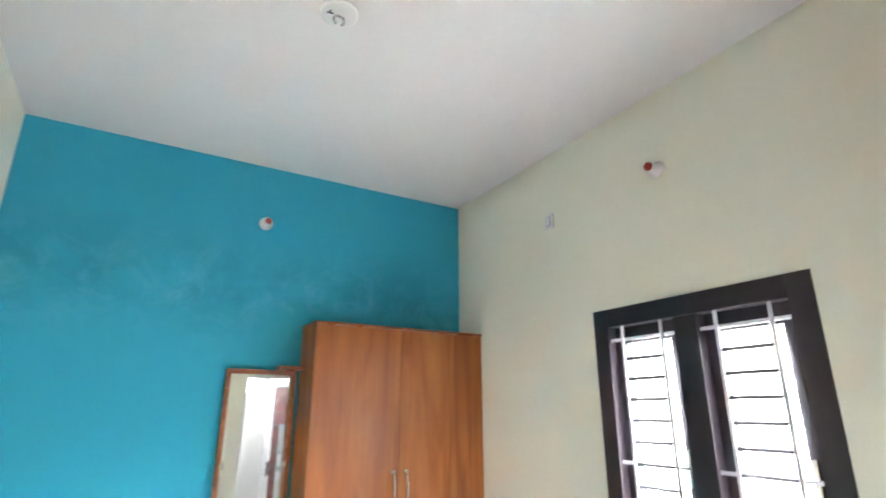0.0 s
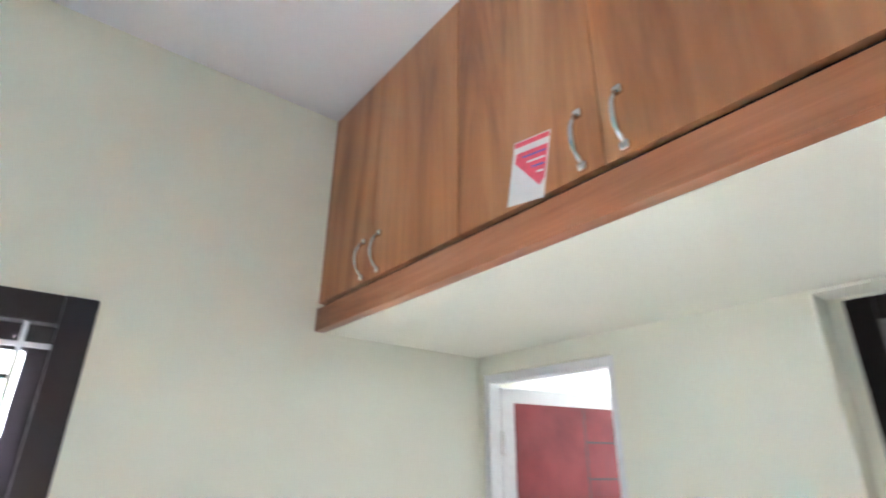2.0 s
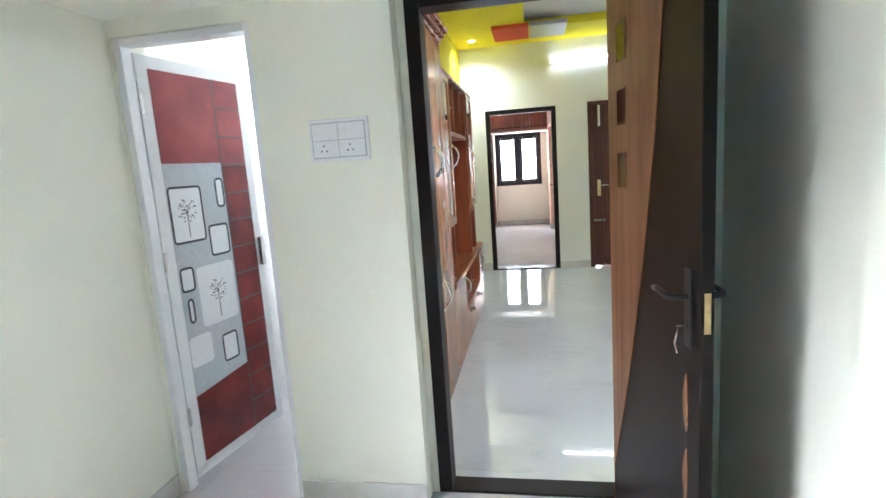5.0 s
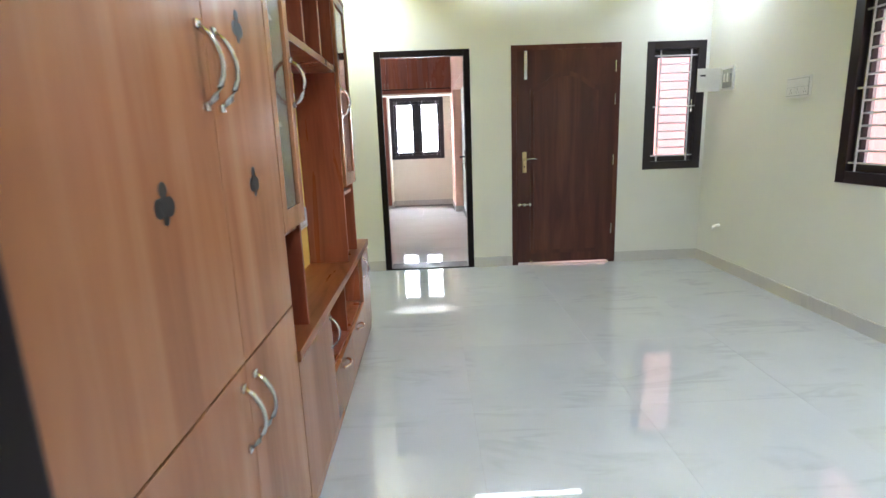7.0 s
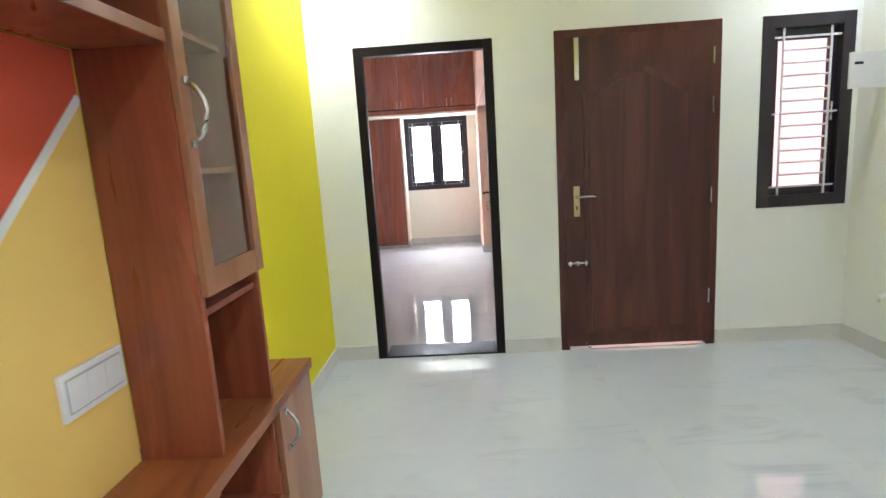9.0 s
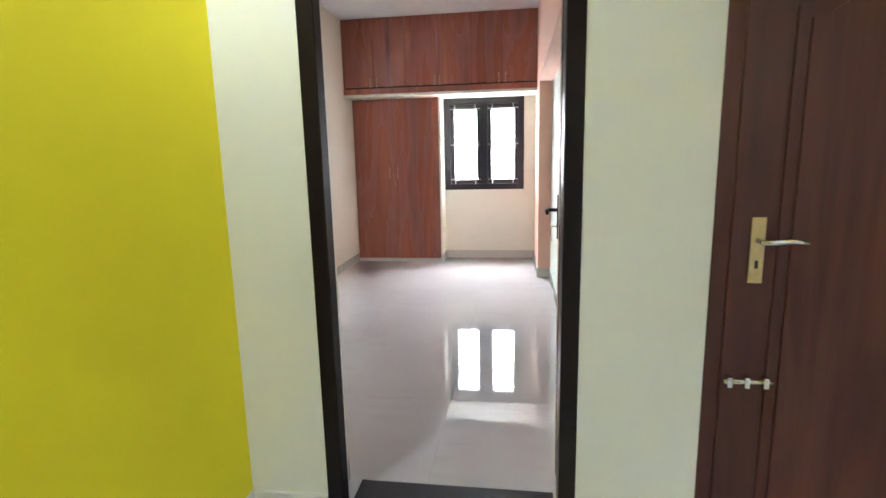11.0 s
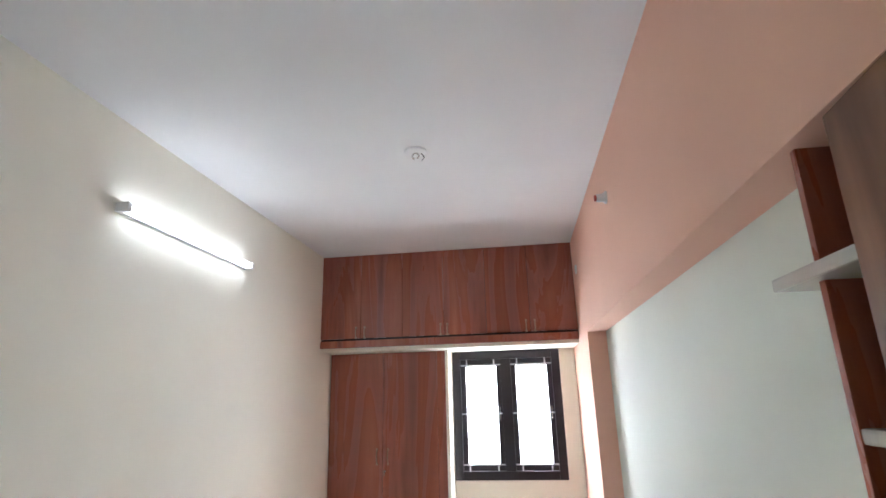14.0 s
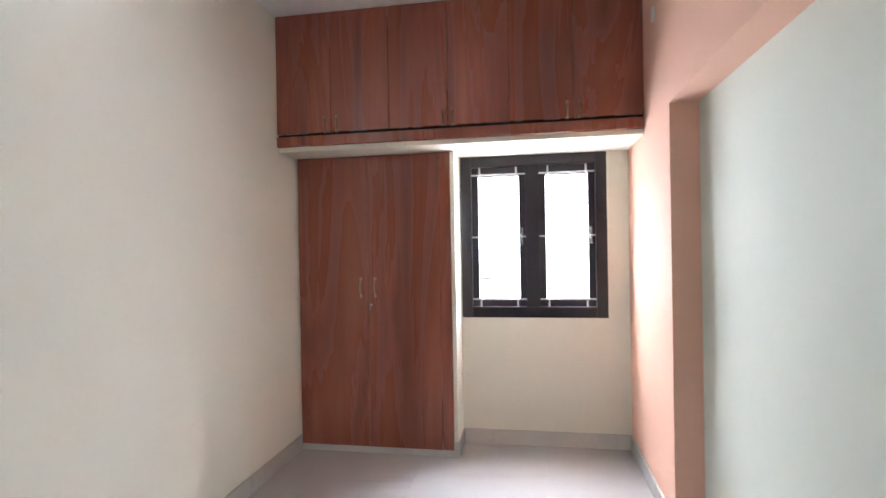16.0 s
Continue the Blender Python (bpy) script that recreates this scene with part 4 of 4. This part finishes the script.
def display_unit():
    y0, y1, top = -3.503, -1.6, 2.045
    c1, c2, c3 = -3.235, -2.268, -1.908
    th = thing("tv_unit", (UX - 0.16, (y0 + y1) / 2, 0), "red teak laminate television unit with shelves and drawers", "tv unit")
    t = 0.019

    def board(name, a, b, c, d, e, f, mat=LAM_RED, lab=""):
        return part(name, boxed(a, b, c, d, e, f, 0.0015), mat, th, lab)
    board("ledge", UB, UX + 0.028, y0 + 0.002, y1 + 0.012, 0.602, 0.64, LAM_LEDGE, "long polished teak ledge")
    board("side_panel", UB + 0.001, UX - 0.001, y0 + 0.002, y0 + 0.02, 0.641, top)
    board("side_panel", UB + 0.001, UX - 0.001, c1 - t, c1, 0.641, top)
    board("side_panel", UB + 0.001, UX - 0.001, c2, c2 + t, 0.641, top)
    board("side_panel", UB + 0.001, UX - 0.001, c3 - t, c3, 0.641, top)
    board("top_board", UB + 0.001, UX + 0.02, y0 + 0.002, c3 + 0.004, top + 0.001, top + 0.022)
    for a, b in ((y0 + 0.021, c1 - t - 0.001), (c2 + t + 0.001, c3 - t - 0.001)):
        board("back_board", UB + 0.001, UB + 0.01, a, b, 0.641, top - 0.001)
        board("shelf", UB + 0.011, UX - 0.012, a, b, 1.005, 1.023)
        board("shelf", UB + 0.011, UX - 0.03, a, b, 1.36, 1.375)
        board("shelf", UB + 0.011, UX - 0.03, a, b, 1.70, 1.715)
    board("back_board", UB + 0.001, UB + 0.008, c1 + 0.001, c2 - 0.001, 1.682, top - 0.001)
    sh = board("display_shelf", UB + 0.009, UX + 0.004, c1 + 0.001, c2 - 0.001, 1.652, 1.681)
    part("shelf_edging", boxed(UX + 0.0045, UX + 0.0065, c1 + 0.001, c2 - 0.001, 1.653, 1.680), LAM_SHEEN, sh, "pale laminate edging")
    for k in (1, 2):
        y = c1 + (c2 - c1) * k / 3
        d = board("divider", UB + 0.009, UX - 0.002, y - 0.009, y + 0.009, 1.6815, top - 0.001)
        part("divider_edging", boxed(UX - 0.0015, UX + 0.0005, y - 0.009, y + 0.009, 1.683, top - 0.003), LAM_SHEEN, d, "pale laminate edging")
    board("display_shelf", UB + 0.009, UX - 0.02, c1 + 0.001, c1 + (c2 - c1) / 3 - 0.0095, 1.86, 1.876)
    glass_door(th, y0 + 0.003, c1 - 0.001, 1.03, top - 0.002, c1 - 0.024)
    glass_door(th, c2 + 0.003, c3 - 0.001, 1.062, top - 0.002, c2 + 0.026)
    # base
    n0, n1, nm = -2.95, -1.93, -2.46
    board("base_back", HALL_LEFT + 0.002, UB + 0.01, y0 + 0.002, y1, 0.0, 0.6015)
    board("base_floor", UB + 0.011, UX - 0.001, y0 + 0.021, y1 - 0.02, 0.0, 0.30)
    board("base_end", UB + 0.011, UX - 0.001, y1 - 0.019, y1, 0.0, 0.6015, LAM_SHEEN)
    board("base_end", UB + 0.011, UX - 0.001, y0 + 0.002, y0 + 0.02, 0.0, 0.6015)
    for y in (n0, nm, n1):
        board("divider", UB + 0.011, UX - 0.002, y - 0.009, y + 0.009, 0.3005, 0.6015)
    board("niche_shelf", UB + 0.011, UX + 0.002, n0 + 0.0095, nm - 0.0095, 0.3005, 0.311)
    board("niche_shelf", UB + 0.011, UX + 0.002, nm + 0.0095, n1 - 0.0095, 0.3005, 0.311)
    board("plinth", UX, UX + 0.012, y0 + 0.003, y1, 0.004, 0.055, LAM_SHEEN)
    for a, b, h in ((y0 + 0.003, n0 - 0.002, n0 - 0.04), (n1 + 0.002, y1, n1 + 0.045)):
        d = board("base_door", UX, UX + 0.019, a, b, 0.06, 0.598, LAM_SHEEN)
        arch_handle(d, 0, UX + 0.019, 1, h, 0.44, 0.57, CHROME, 0.0, 0.04, 0.0065)
    for a, b in ((n0, nm - 0.001), (nm + 0.001, n1)):
        d = board("drawer", UX, UX + 0.019, a, b, 0.06, 0.296, LAM_SHEEN)
        c = (a + b) / 2
        pts = [(UX + 0.019 + 0.03 * math.sin(math.pi * k / 8) ** 0.6, c - 0.055 + 0.11 * k / 8, 0.235) for k in range(9)]
        part("handle", tube(bmesh.new(), pts, 0.006, 8), CHROME, d, "", True)
    return th


tall_cabinet()
display_unit()


def painted_panel():
    th = thing("painted_wall_panel", (UB, -2.72, 0.64), "red, ochre and slate painted wall panel with white lines", "wall panel", kind="structure")
    x0, x1 = UB - 0.004, UB
    V, A, B, C = (-2.768, 1.037), (-3.085, 1.652), (-2.27, 1.548), (-3.13, 0.6405)
    part("wall_backing", boxed(HALL_LEFT + 0.002, x0 - 0.001, -3.234, -2.27, 0.6405, 1.652), CREAM_HALL, th)
    part("paint_field", prism(bmesh.new(), [V, B, (-2.27, 1.652), A], 0, x0, x1), RED, th, "brick red paint")
    part("paint_field", prism(bmesh.new(), [V, A, (-3.234, 1.652), (-3.234, 0.6405), C], 0, x0, x1), SLATE, th, "dark slate paint")
    part("paint_field", prism(bmesh.new(), [V, C, (-2.27, 0.6405), B], 0, x0, x1), OCHRE, th, "ochre yellow paint")
    for k, q in enumerate((A, B, C)):
        d = Vector((q[0] - V[0], q[1] - V[1])).normalized()
        n = Vector((-d.y, d.x)) * 0.0105
        part("white_line", prism(bmesh.new(), [(V[0] - n.x, V[1] - n.y), (q[0] - n.x, q[1] - n.y), (q[0] + n.x, q[1] + n.y), (V[0] + n.x, V[1] + n.y)], 0, x1 - 0.001, x1 + 0.0006 + 0.0003 * k), WHITE, th)


painted_panel()
switch_plate((UB, -2.385, 0.91), 0, 1, 0.2, 0.105, "white socket plate on ochre painted panel", 3, 1)


def blue_bundle():
    th = thing("cloth_bundle", (-0.08, -2.3, 0.311), "crumpled dark blue cloth bundle in the shelf", "cloth")
    bm = bmesh.new()
    bmesh.ops.create_icosphere(bm, subdivisions=3, radius=0.06)
    for v in bm.verts:
        n = noise.noise(v.co * 22) * 0.022
        v.co = Vector((v.co.x * 0.8, v.co.y * 1.2, max(v.co.z, -0.045) * 0.85)) + v.co.normalized() * n
    low = min(v.co.z for v in bm.verts)
    bmesh.ops.translate(bm, verts=bm.verts[:], vec=Vector((-0.08, -2.3, 0.3115 - low)))
    part("cloth", bm, plain("navy_cloth", (0.02, 0.035, 0.16), 0.8, spread=0.4), th)


blue_bundle()
tube_light((1.44, W2_HALL, 2.63), 1, -1, 1.2, "glowing white tube light on pale yellow wall")


def downlight(x, y, z, watts=22):
    th = thing("downlight", (x, y, z), "round white recessed ceiling downlight, lit", "downlight", "ceiling downlights")
    part("rim", lathe(bmesh.new(), [(0.055, 0.0), (0.055, -0.004), (0.04, -0.007), (0.036, -0.001)], 24, Matrix.Translation((x, y, z))), PVC, th, "", True)
    part("lens", lathe(bmesh.new(), [(0.036, -0.001), (0.036, -0.004), (0.02, -0.005)], 20, Matrix.Translation((x, y, z))), SPOT, th, "glowing lens", True)
    la = bpy.data.lights.new("downlight_lamp", "SPOT")
    la.energy, la.spot_size, la.spot_blend, la.shadow_soft_size, la.color = watts, radians(150), 1.0, 0.04, (0.95, 0.98, 1.0)
    new("downlight_lamp", la).matrix_world = look((x, y, z - 0.02), (x, y, 0))


# the last two, near y = -4, are added to brighten the near end
for x, y, watts in ((-0.08, -0.42, 24), (2.85, -0.5, 13), (1.1, -4.0, 36), (2.85, -3.9, 40)):
    downlight(x, y, HALL_CEIL, watts)
for x0, x1, mat, lab in ((0.2, 0.595, RED, "orange-red painted ceiling block"), (0.605, 1.0, GREYP, "grey painted ceiling block")):
    th = thing("ceiling_block", ((x0 + x1) / 2, -0.7, HALL_CEIL), lab + " on yellow border", "ceiling decoration", "ceiling blocks")
    part("block", boxed(x0, x1, -1.0, -0.42, HALL_CEIL - 0.045, HALL_CEIL - 0.002, 0.003), mat, th)


def meter_box():
    y0, y1, z0, z1, x = -0.445, -0.233, 1.62, 1.825, HALL_RIGHT
    th = thing("distribution_box", (x, (y0 + y1) / 2, z0), "white electrical distribution box with open lid on wall", "distribution box")
    part("frame", ring(bmesh.new(), y0, y1, z0, z1, 0.022, 0.006, 0, x - 0.016, x), PVC, th)
    part("inside", boxed(x - 0.006, x - 0.001, y0 + 0.02, y1 - 0.02, z0 + 0.02, z1 - 0.02), GREYP, th, "grey interior")
    for k in range(5):
        a = y0 + 0.045 + 0.025 * k
        part("breaker", boxed(x - 0.024, x - 0.006, a, a + 0.022, z0 + 0.075, z1 - 0.06, 0.002), PVC if k % 2 else GREYP, th)
    lid = part("lid", boxed(x - 0.225, x - 0.016, y1 - 0.004, y1 + 0.008, z0, z1, 0.003), PVC, th, "open white lid")
    part("lid_print", boxed(x - 0.2, x - 0.15, y1 - 0.0048, y1 - 0.004, z1 - 0.07, z1 - 0.055), BLACK, lid)


meter_box()
switch_plate((HALL_RIGHT, -1.27, 1.565), 0, -1, 0.25, 0.15, "white modular switchboard on pale yellow wall", 3, 2)
pp = thing("drain_pipe_stub", (HALL_RIGHT, -0.385, 0.37), "short white plastic pipe stub from the wall", "pipe")
part("pipe", tube(bmesh.new(), [(HALL_RIGHT - 0.001, -0.385, 0.405), (HALL_RIGHT - 0.035, -0.385, 0.405), (HALL_RIGHT - 0.062, -0.387, 0.392), (HALL_RIGHT - 0.075, -0.39, 0.36)], 0.014, 12), PVC, pp, "", True)

# ---- bedroom 2 ----
loft_cabinet("loft_cabinet", B2_LEFT + 0.002, B2_RIGHT - 0.002, LOFT2_Y, SOFFIT2, B2_CEIL - 0.002, [-0.995, -0.61, -0.235, 0.14, 0.518], 0.062, LAM_MAROON, LAM_MAROON,
             "maroon teak laminate loft cupboard with small handles under ceiling", LEAF_DARK, [-1.035, -0.955, -0.265, -0.205, 0.48, 0.555], (2.165, 2.255), BRONZE, 0.022)


def wardrobe_2():
    x0, x1, f, z0, z1 = B2_LEFT + 0.014, -0.274, WARD2_Y, 0.101, SOFFIT2 - 0.034
    th = thing("wardrobe", ((x0 + x1) / 2, f, 0), "maroon teak laminate built-in wardrobe beside window", "wardrobe")
    part("carcass", boxed(x0, x1, f + 0.002, B2_BACK - 0.002, 0.0, z1), LAM_MAROON, th)
    fil, mid = x1 - 0.075, (x0 + x1 - 0.075) / 2
    zb = 0.045
    part("filler_strip", boxed(fil + 0.001, x1, f - 0.018, f + 0.001, zb, z1, 0.0015), LAM_MAROON, th)
    for a, b, h in ((x0, mid, mid - 0.05), (mid, fil, mid + 0.05)):
        d = part("door", boxed(a + 0.001, b - 0.001, f - 0.02, f + 0.0005, zb, z1 - 0.003, 0.0015), LAM_MAROON, th)
        arch_handle(d, 1, f - 0.02, -1, h, 1.08, 1.20, BRONZE, 0, 0.025)
    lk = part("lock", lathe(bmesh.new(), [(0.011, 0), (0.011, 0.004), (0.006, 0.006)], 14, pose(mid + 0.02, f - 0.02, 1.02, 90)), CHROME, th, "small steel lock", True)
    part("key", boxed(mid + 0.017, mid + 0.023, f - 0.04, f - 0.026, 0.985, 1.03, 0.001), CHROME, lk)


wardrobe_2()
tube_light((B2_LEFT, 2.56, 2.505), 0, 1, 1.13, "glowing white tube light on ivory bedroom wall")
lamp_holder((B2_RIGHT, 2.69, 2.638), pose(0, 0, 0, 0, -90), "white lamp holder with red socket on peach wall")
fan_hook((-0.087, 2.545, B2_CEIL), "steel fan hook with white cover on bedroom ceiling")
switch_plate((B2_RIGHT, 4.28, 2.62), 0, -1, 0.05, 0.07, "small white blank plate on peach wall", 1, 1)


def recess_shelves():
    y0, y1 = 0.455, 1.0
    th = thing("recess_shelf_unit", (B2_RECESS, (y0 + y1) / 2, 0), "open wooden shelf with grey stone shelves in recess", "shelf")
    part("side_board", boxed(B2_RIGHT + 0.02, B2_RECESS - 0.002, y1 - 0.018, y1, 0.0, BEAM2_Z - 0.004, 0.002), LAM_MAROON, th)
    part("back_board", boxed(B2_RECESS - 0.012, B2_RECESS - 0.002, y0, y1 - 0.019, 0.0, BEAM2_Z - 0.004), LAM_MAROON, th)
    for z in (0.7, 1.27, 1.55, 1.82):
        part("stone_shelf", boxed(B2_RIGHT - 0.012 if z == 1.82 else B2_RIGHT + 0.02, B2_RECESS - 0.0125, y0, y1 - (0.019 if z != 1.82 else -0.1), z, z + 0.026, 0.006), SKIRT, th, "grey stone shelf")


recess_shelves()


# ---- bathroom ----
def bathroom_door():
    th = thing("door_4", (-0.79, W1_BED, 0), "open white plastic bathroom door with printed red panels", "door", kind="structure")
    u0, u1, z1 = BATH[0], BATH[1], BATH[3]
    w = 0.032
    part("door_frame", frame_bars(bmesh.new(), u0 + 0.001, u1 - 0.001, z1 - 0.001, W1_BED + 0.012, W1_BED + 0.07, w), PVC, th)
    hx, hy, L, zt, zb = u0 + w + 0.004, W1_BED + 0.075, 0.66, 2.005, 0.03
    R = Matrix.Translation((hx, hy, 0)) @ Matrix.Rotation(radians(-10), 4, "Z")

    def P(name, bm, mat, parent, lab=""):
        bmesh.ops.transform(bm, matrix=R, verts=bm.verts[:])
        return part(name, bm, mat, parent, lab)
    leaf = P("leaf", boxed(-0.028, 0, 0.0, L, zb, zt, 0.003), PVC, th, "white plastic leaf")
    s = 0.058
    red1, red2 = plain("red_print", (0.27, 0.05, 0.05), 0.25, spread=0.25, grain=5.0), plain("dark_red_print", (0.17, 0.018, 0.015), 0.25, spread=0.4, grain=6.0)
    grey, ink, wht = plain("grey_print", (0.50, 0.53, 0.55), 0.25, spread=0.06), plain("ink_print", (0.03, 0.035, 0.035), 0.3), plain("white_print", (0.78, 0.79, 0.79), 0.25, spread=0.03)
    a, b, col = s, L - s, 0.42
    f = P("print_field", boxed(0.0002, 0.0012, a, b, zb + s, zt - s), grey, leaf, "pale grey printed panel")
    P("red_block", boxed(0.0013, 0.0022, a, col, 1.535, zt - s), red1, leaf, "plain red block")
    P("red_block", prism(bmesh.new(), [(a, zb + s), (col, zb + s), (col, 0.46), (a, 0.42)], 0, 0.0013, 0.0022), red2, leaf, "dark red block")
    n = 13
    for k in range(n):
        z0 = zb + s + (zt - zb - 2 * s) * k / n
        z3 = zb + s + (zt - zb - 2 * s) * (k + 1) / n
        P("red_brick", boxed(0.0013, 0.0023, col + 0.006, b, z0 + 0.006, z3), red1 if k > 9 else red2, leaf)
    P("ink_line", boxed(0.0013, 0.0018, col, col + 0.006, zb + s, zt - s), ink, leaf)
    P("ink_line", boxed(0.00125, 0.0016, col + 0.006, b, zb + s, zt - s), ink, leaf)

    def tile(y0, y1, z0, z3, border, tree):
        P("white_tile", prism(bmesh.new(), rounded(y0, y1, z0, z3, 0.022), 0, 0.0013, 0.0020), wht, leaf)
        if border:
            P("tile_rim", ring(bmesh.new(), y0, y1, z0, z3, 0.011, 0.022, 0, 0.0021, 0.0027), ink if border == 1 else wht, leaf)
        if tree:
            bm = bmesh.new()
            cy, cz = (y0 + y1) / 2, (z0 + z3) / 2 + 0.02
            box(bm, 0.0021, 0.0025, cy - 0.0025, cy + 0.0025, z0 + 0.025, cz)
            rnd = random.Random(7)
            for k in range(70):
                r, an = 0.062 * math.sqrt(rnd.random()), rnd.random() * 6.283
                py, pz = cy + r * math.cos(an), cz + r * 0.9 * math.sin(an)
                d, e = 0.004 * math.cos(an), 0.004 * math.sin(an)
                prism(bm, [(py - d - e * .5, pz - e + d * .5), (py - d + e * .5, pz - e - d * .5), (py + d + e * .5, pz + e - d * .5), (py + d - e * .5, pz + e + d * .5)], 0, 0.0021, 0.0024 + 0.000005 * k)
            P("tree_print", bm, ink, leaf, "black tree drawing")
    tile(0.062, 0.262, 1.16, 1.43, 1, True)
    tile(0.275, 0.41, 1.07, 1.23, 1, False)
    tile(0.355, 0.415, 1.31, 1.46, 1, False)
    tile(0.165, 0.405, 0.735, 1.035, 2, True)
    tile(0.064, 0.15, 0.93, 1.05, 1, False)
    tile(0.085, 0.125, 0.775, 0.90, 1, False)
    tile(0.265, 0.375, 0.515, 0.665, 1, False)
    tile(0.062, 0.20, 0.56, 0.71, 0, False)
    P("handle", boxed(0.0002, 0.03, L - 0.045, L - 0.02, 0.96, 1.12, 0.006), CHROME, leaf, "steel pull handle")
    for z in (0.3, 1.05, 1.75):
        P("hinge", boxed(-0.001, 0.006, -0.008, 0.008, z, z + 0.09, 0.002), CHROME, leaf)


bathroom_door()


def shower():
    x, y = -1.23, -3.5
    th = thing("shower", (x, y, 1.9), "chrome wall shower head with bent arm", "shower")
    part("arm", tube(bmesh.new(), [(x, y, 2.0), (x + 0.05, y, 2.02), (x + 0.12, y, 2.01), (x + 0.16, y, 1.97)], 0.009, 10), CHROME, th, "", True)
    part("head", lathe(bmesh.new(), [(0.012, 0.03), (0.03, 0.01), (0.048, -0.005), (0.048, -0.012)], 18, Matrix.Translation((x + 0.165, y, 1.945))), CHROME, th, "", True)
    tp = thing("tap", (x, -3.47, 0.57), "small chrome wall tap", "tap")
    part("body", tube(bmesh.new(), [(x, -3.47, 0.57), (x + 0.08, -3.47, 0.57), (x + 0.1, -3.47, 0.54)], 0.012, 10), CHROME, tp, "", True)
    part("knob", lathe(bmesh.new(), [(0.02, 0.0), (0.022, 0.012), (0.012, 0.02)], 14, Matrix.Translation((x + 0.05, -3.47, 0.583))), CHROME, tp, "", True)
    kb = thing("bathroom_ledge", (-1.08, -3.0, 0), "low ledge with white top and dark front", "ledge")
    part("body", boxed(-1.228, -0.93, -3.45, -2.63, 0.001, 0.2, 0.004), plain("dark_green_tile", (0.06, 0.075, 0.06), 0.25), kb)
    part("top", boxed(-1.229, -0.915, -3.465, -2.625, 0.2005, 0.225, 0.004), TILE_W, kb, "white stone top")


shower()


# brick-shaped wall tiles in the bathroom
tile_me = bpy.data.meshes.new("wall_tile")
tb = boxed(0, 0.004, -0.098, 0.098, -0.036, 0.036)
bmesh.ops.recalc_face_normals(tb, faces=tb.faces[:])
tb.to_mesh(tile_me)
tb.free()
tile_me.materials.append(TILE_W)
part("tile_bedding", boxed(-1.2296, -1.2285, -4.5, -2.64, 0.985, 1.53), JOINT, bath_wall, "grey tile joints")
for r in range(7):
    for c in range(9):
        ob = new("wall_tile", tile_me)
        ob.location, ob.parent = (-1.2287, -4.36 + 0.2 * c + 0.1 * (r % 2), 1.027 + 0.077 * r), bath_wall

# ---- floors ----
tiled_floor("floor_bed1", B1_LEFT, B1_RECESS, B1_BACK, W1_HALL, 0.0, (0.6, 0.6), FLOOR_B, "glossy pale grey marble tile floor", (0.1, 0.2))
tiled_floor("floor_hall", HALL_LEFT, HALL_RIGHT, W1_HALL, W2_HALL, 0.0, (0.8, 0.8), FLOOR_H, "glossy white veined marble tile floor", (0.15, 0.3))
tiled_floor("floor_bed2", B2_LEFT, B2_RECESS, W2_HALL, B2_BACK, 0.0, (0.8, 0.8), FLOOR_B, "glossy pale marble tile floor", (0.1, 0.2))
tiled_floor("floor_bathroom", -1.23, HALL_LEFT - T - 0.03, W1_HALL, -2.62, 0.0, (0.3, 0.3), FLOOR_B, "pale bathroom floor tiles")
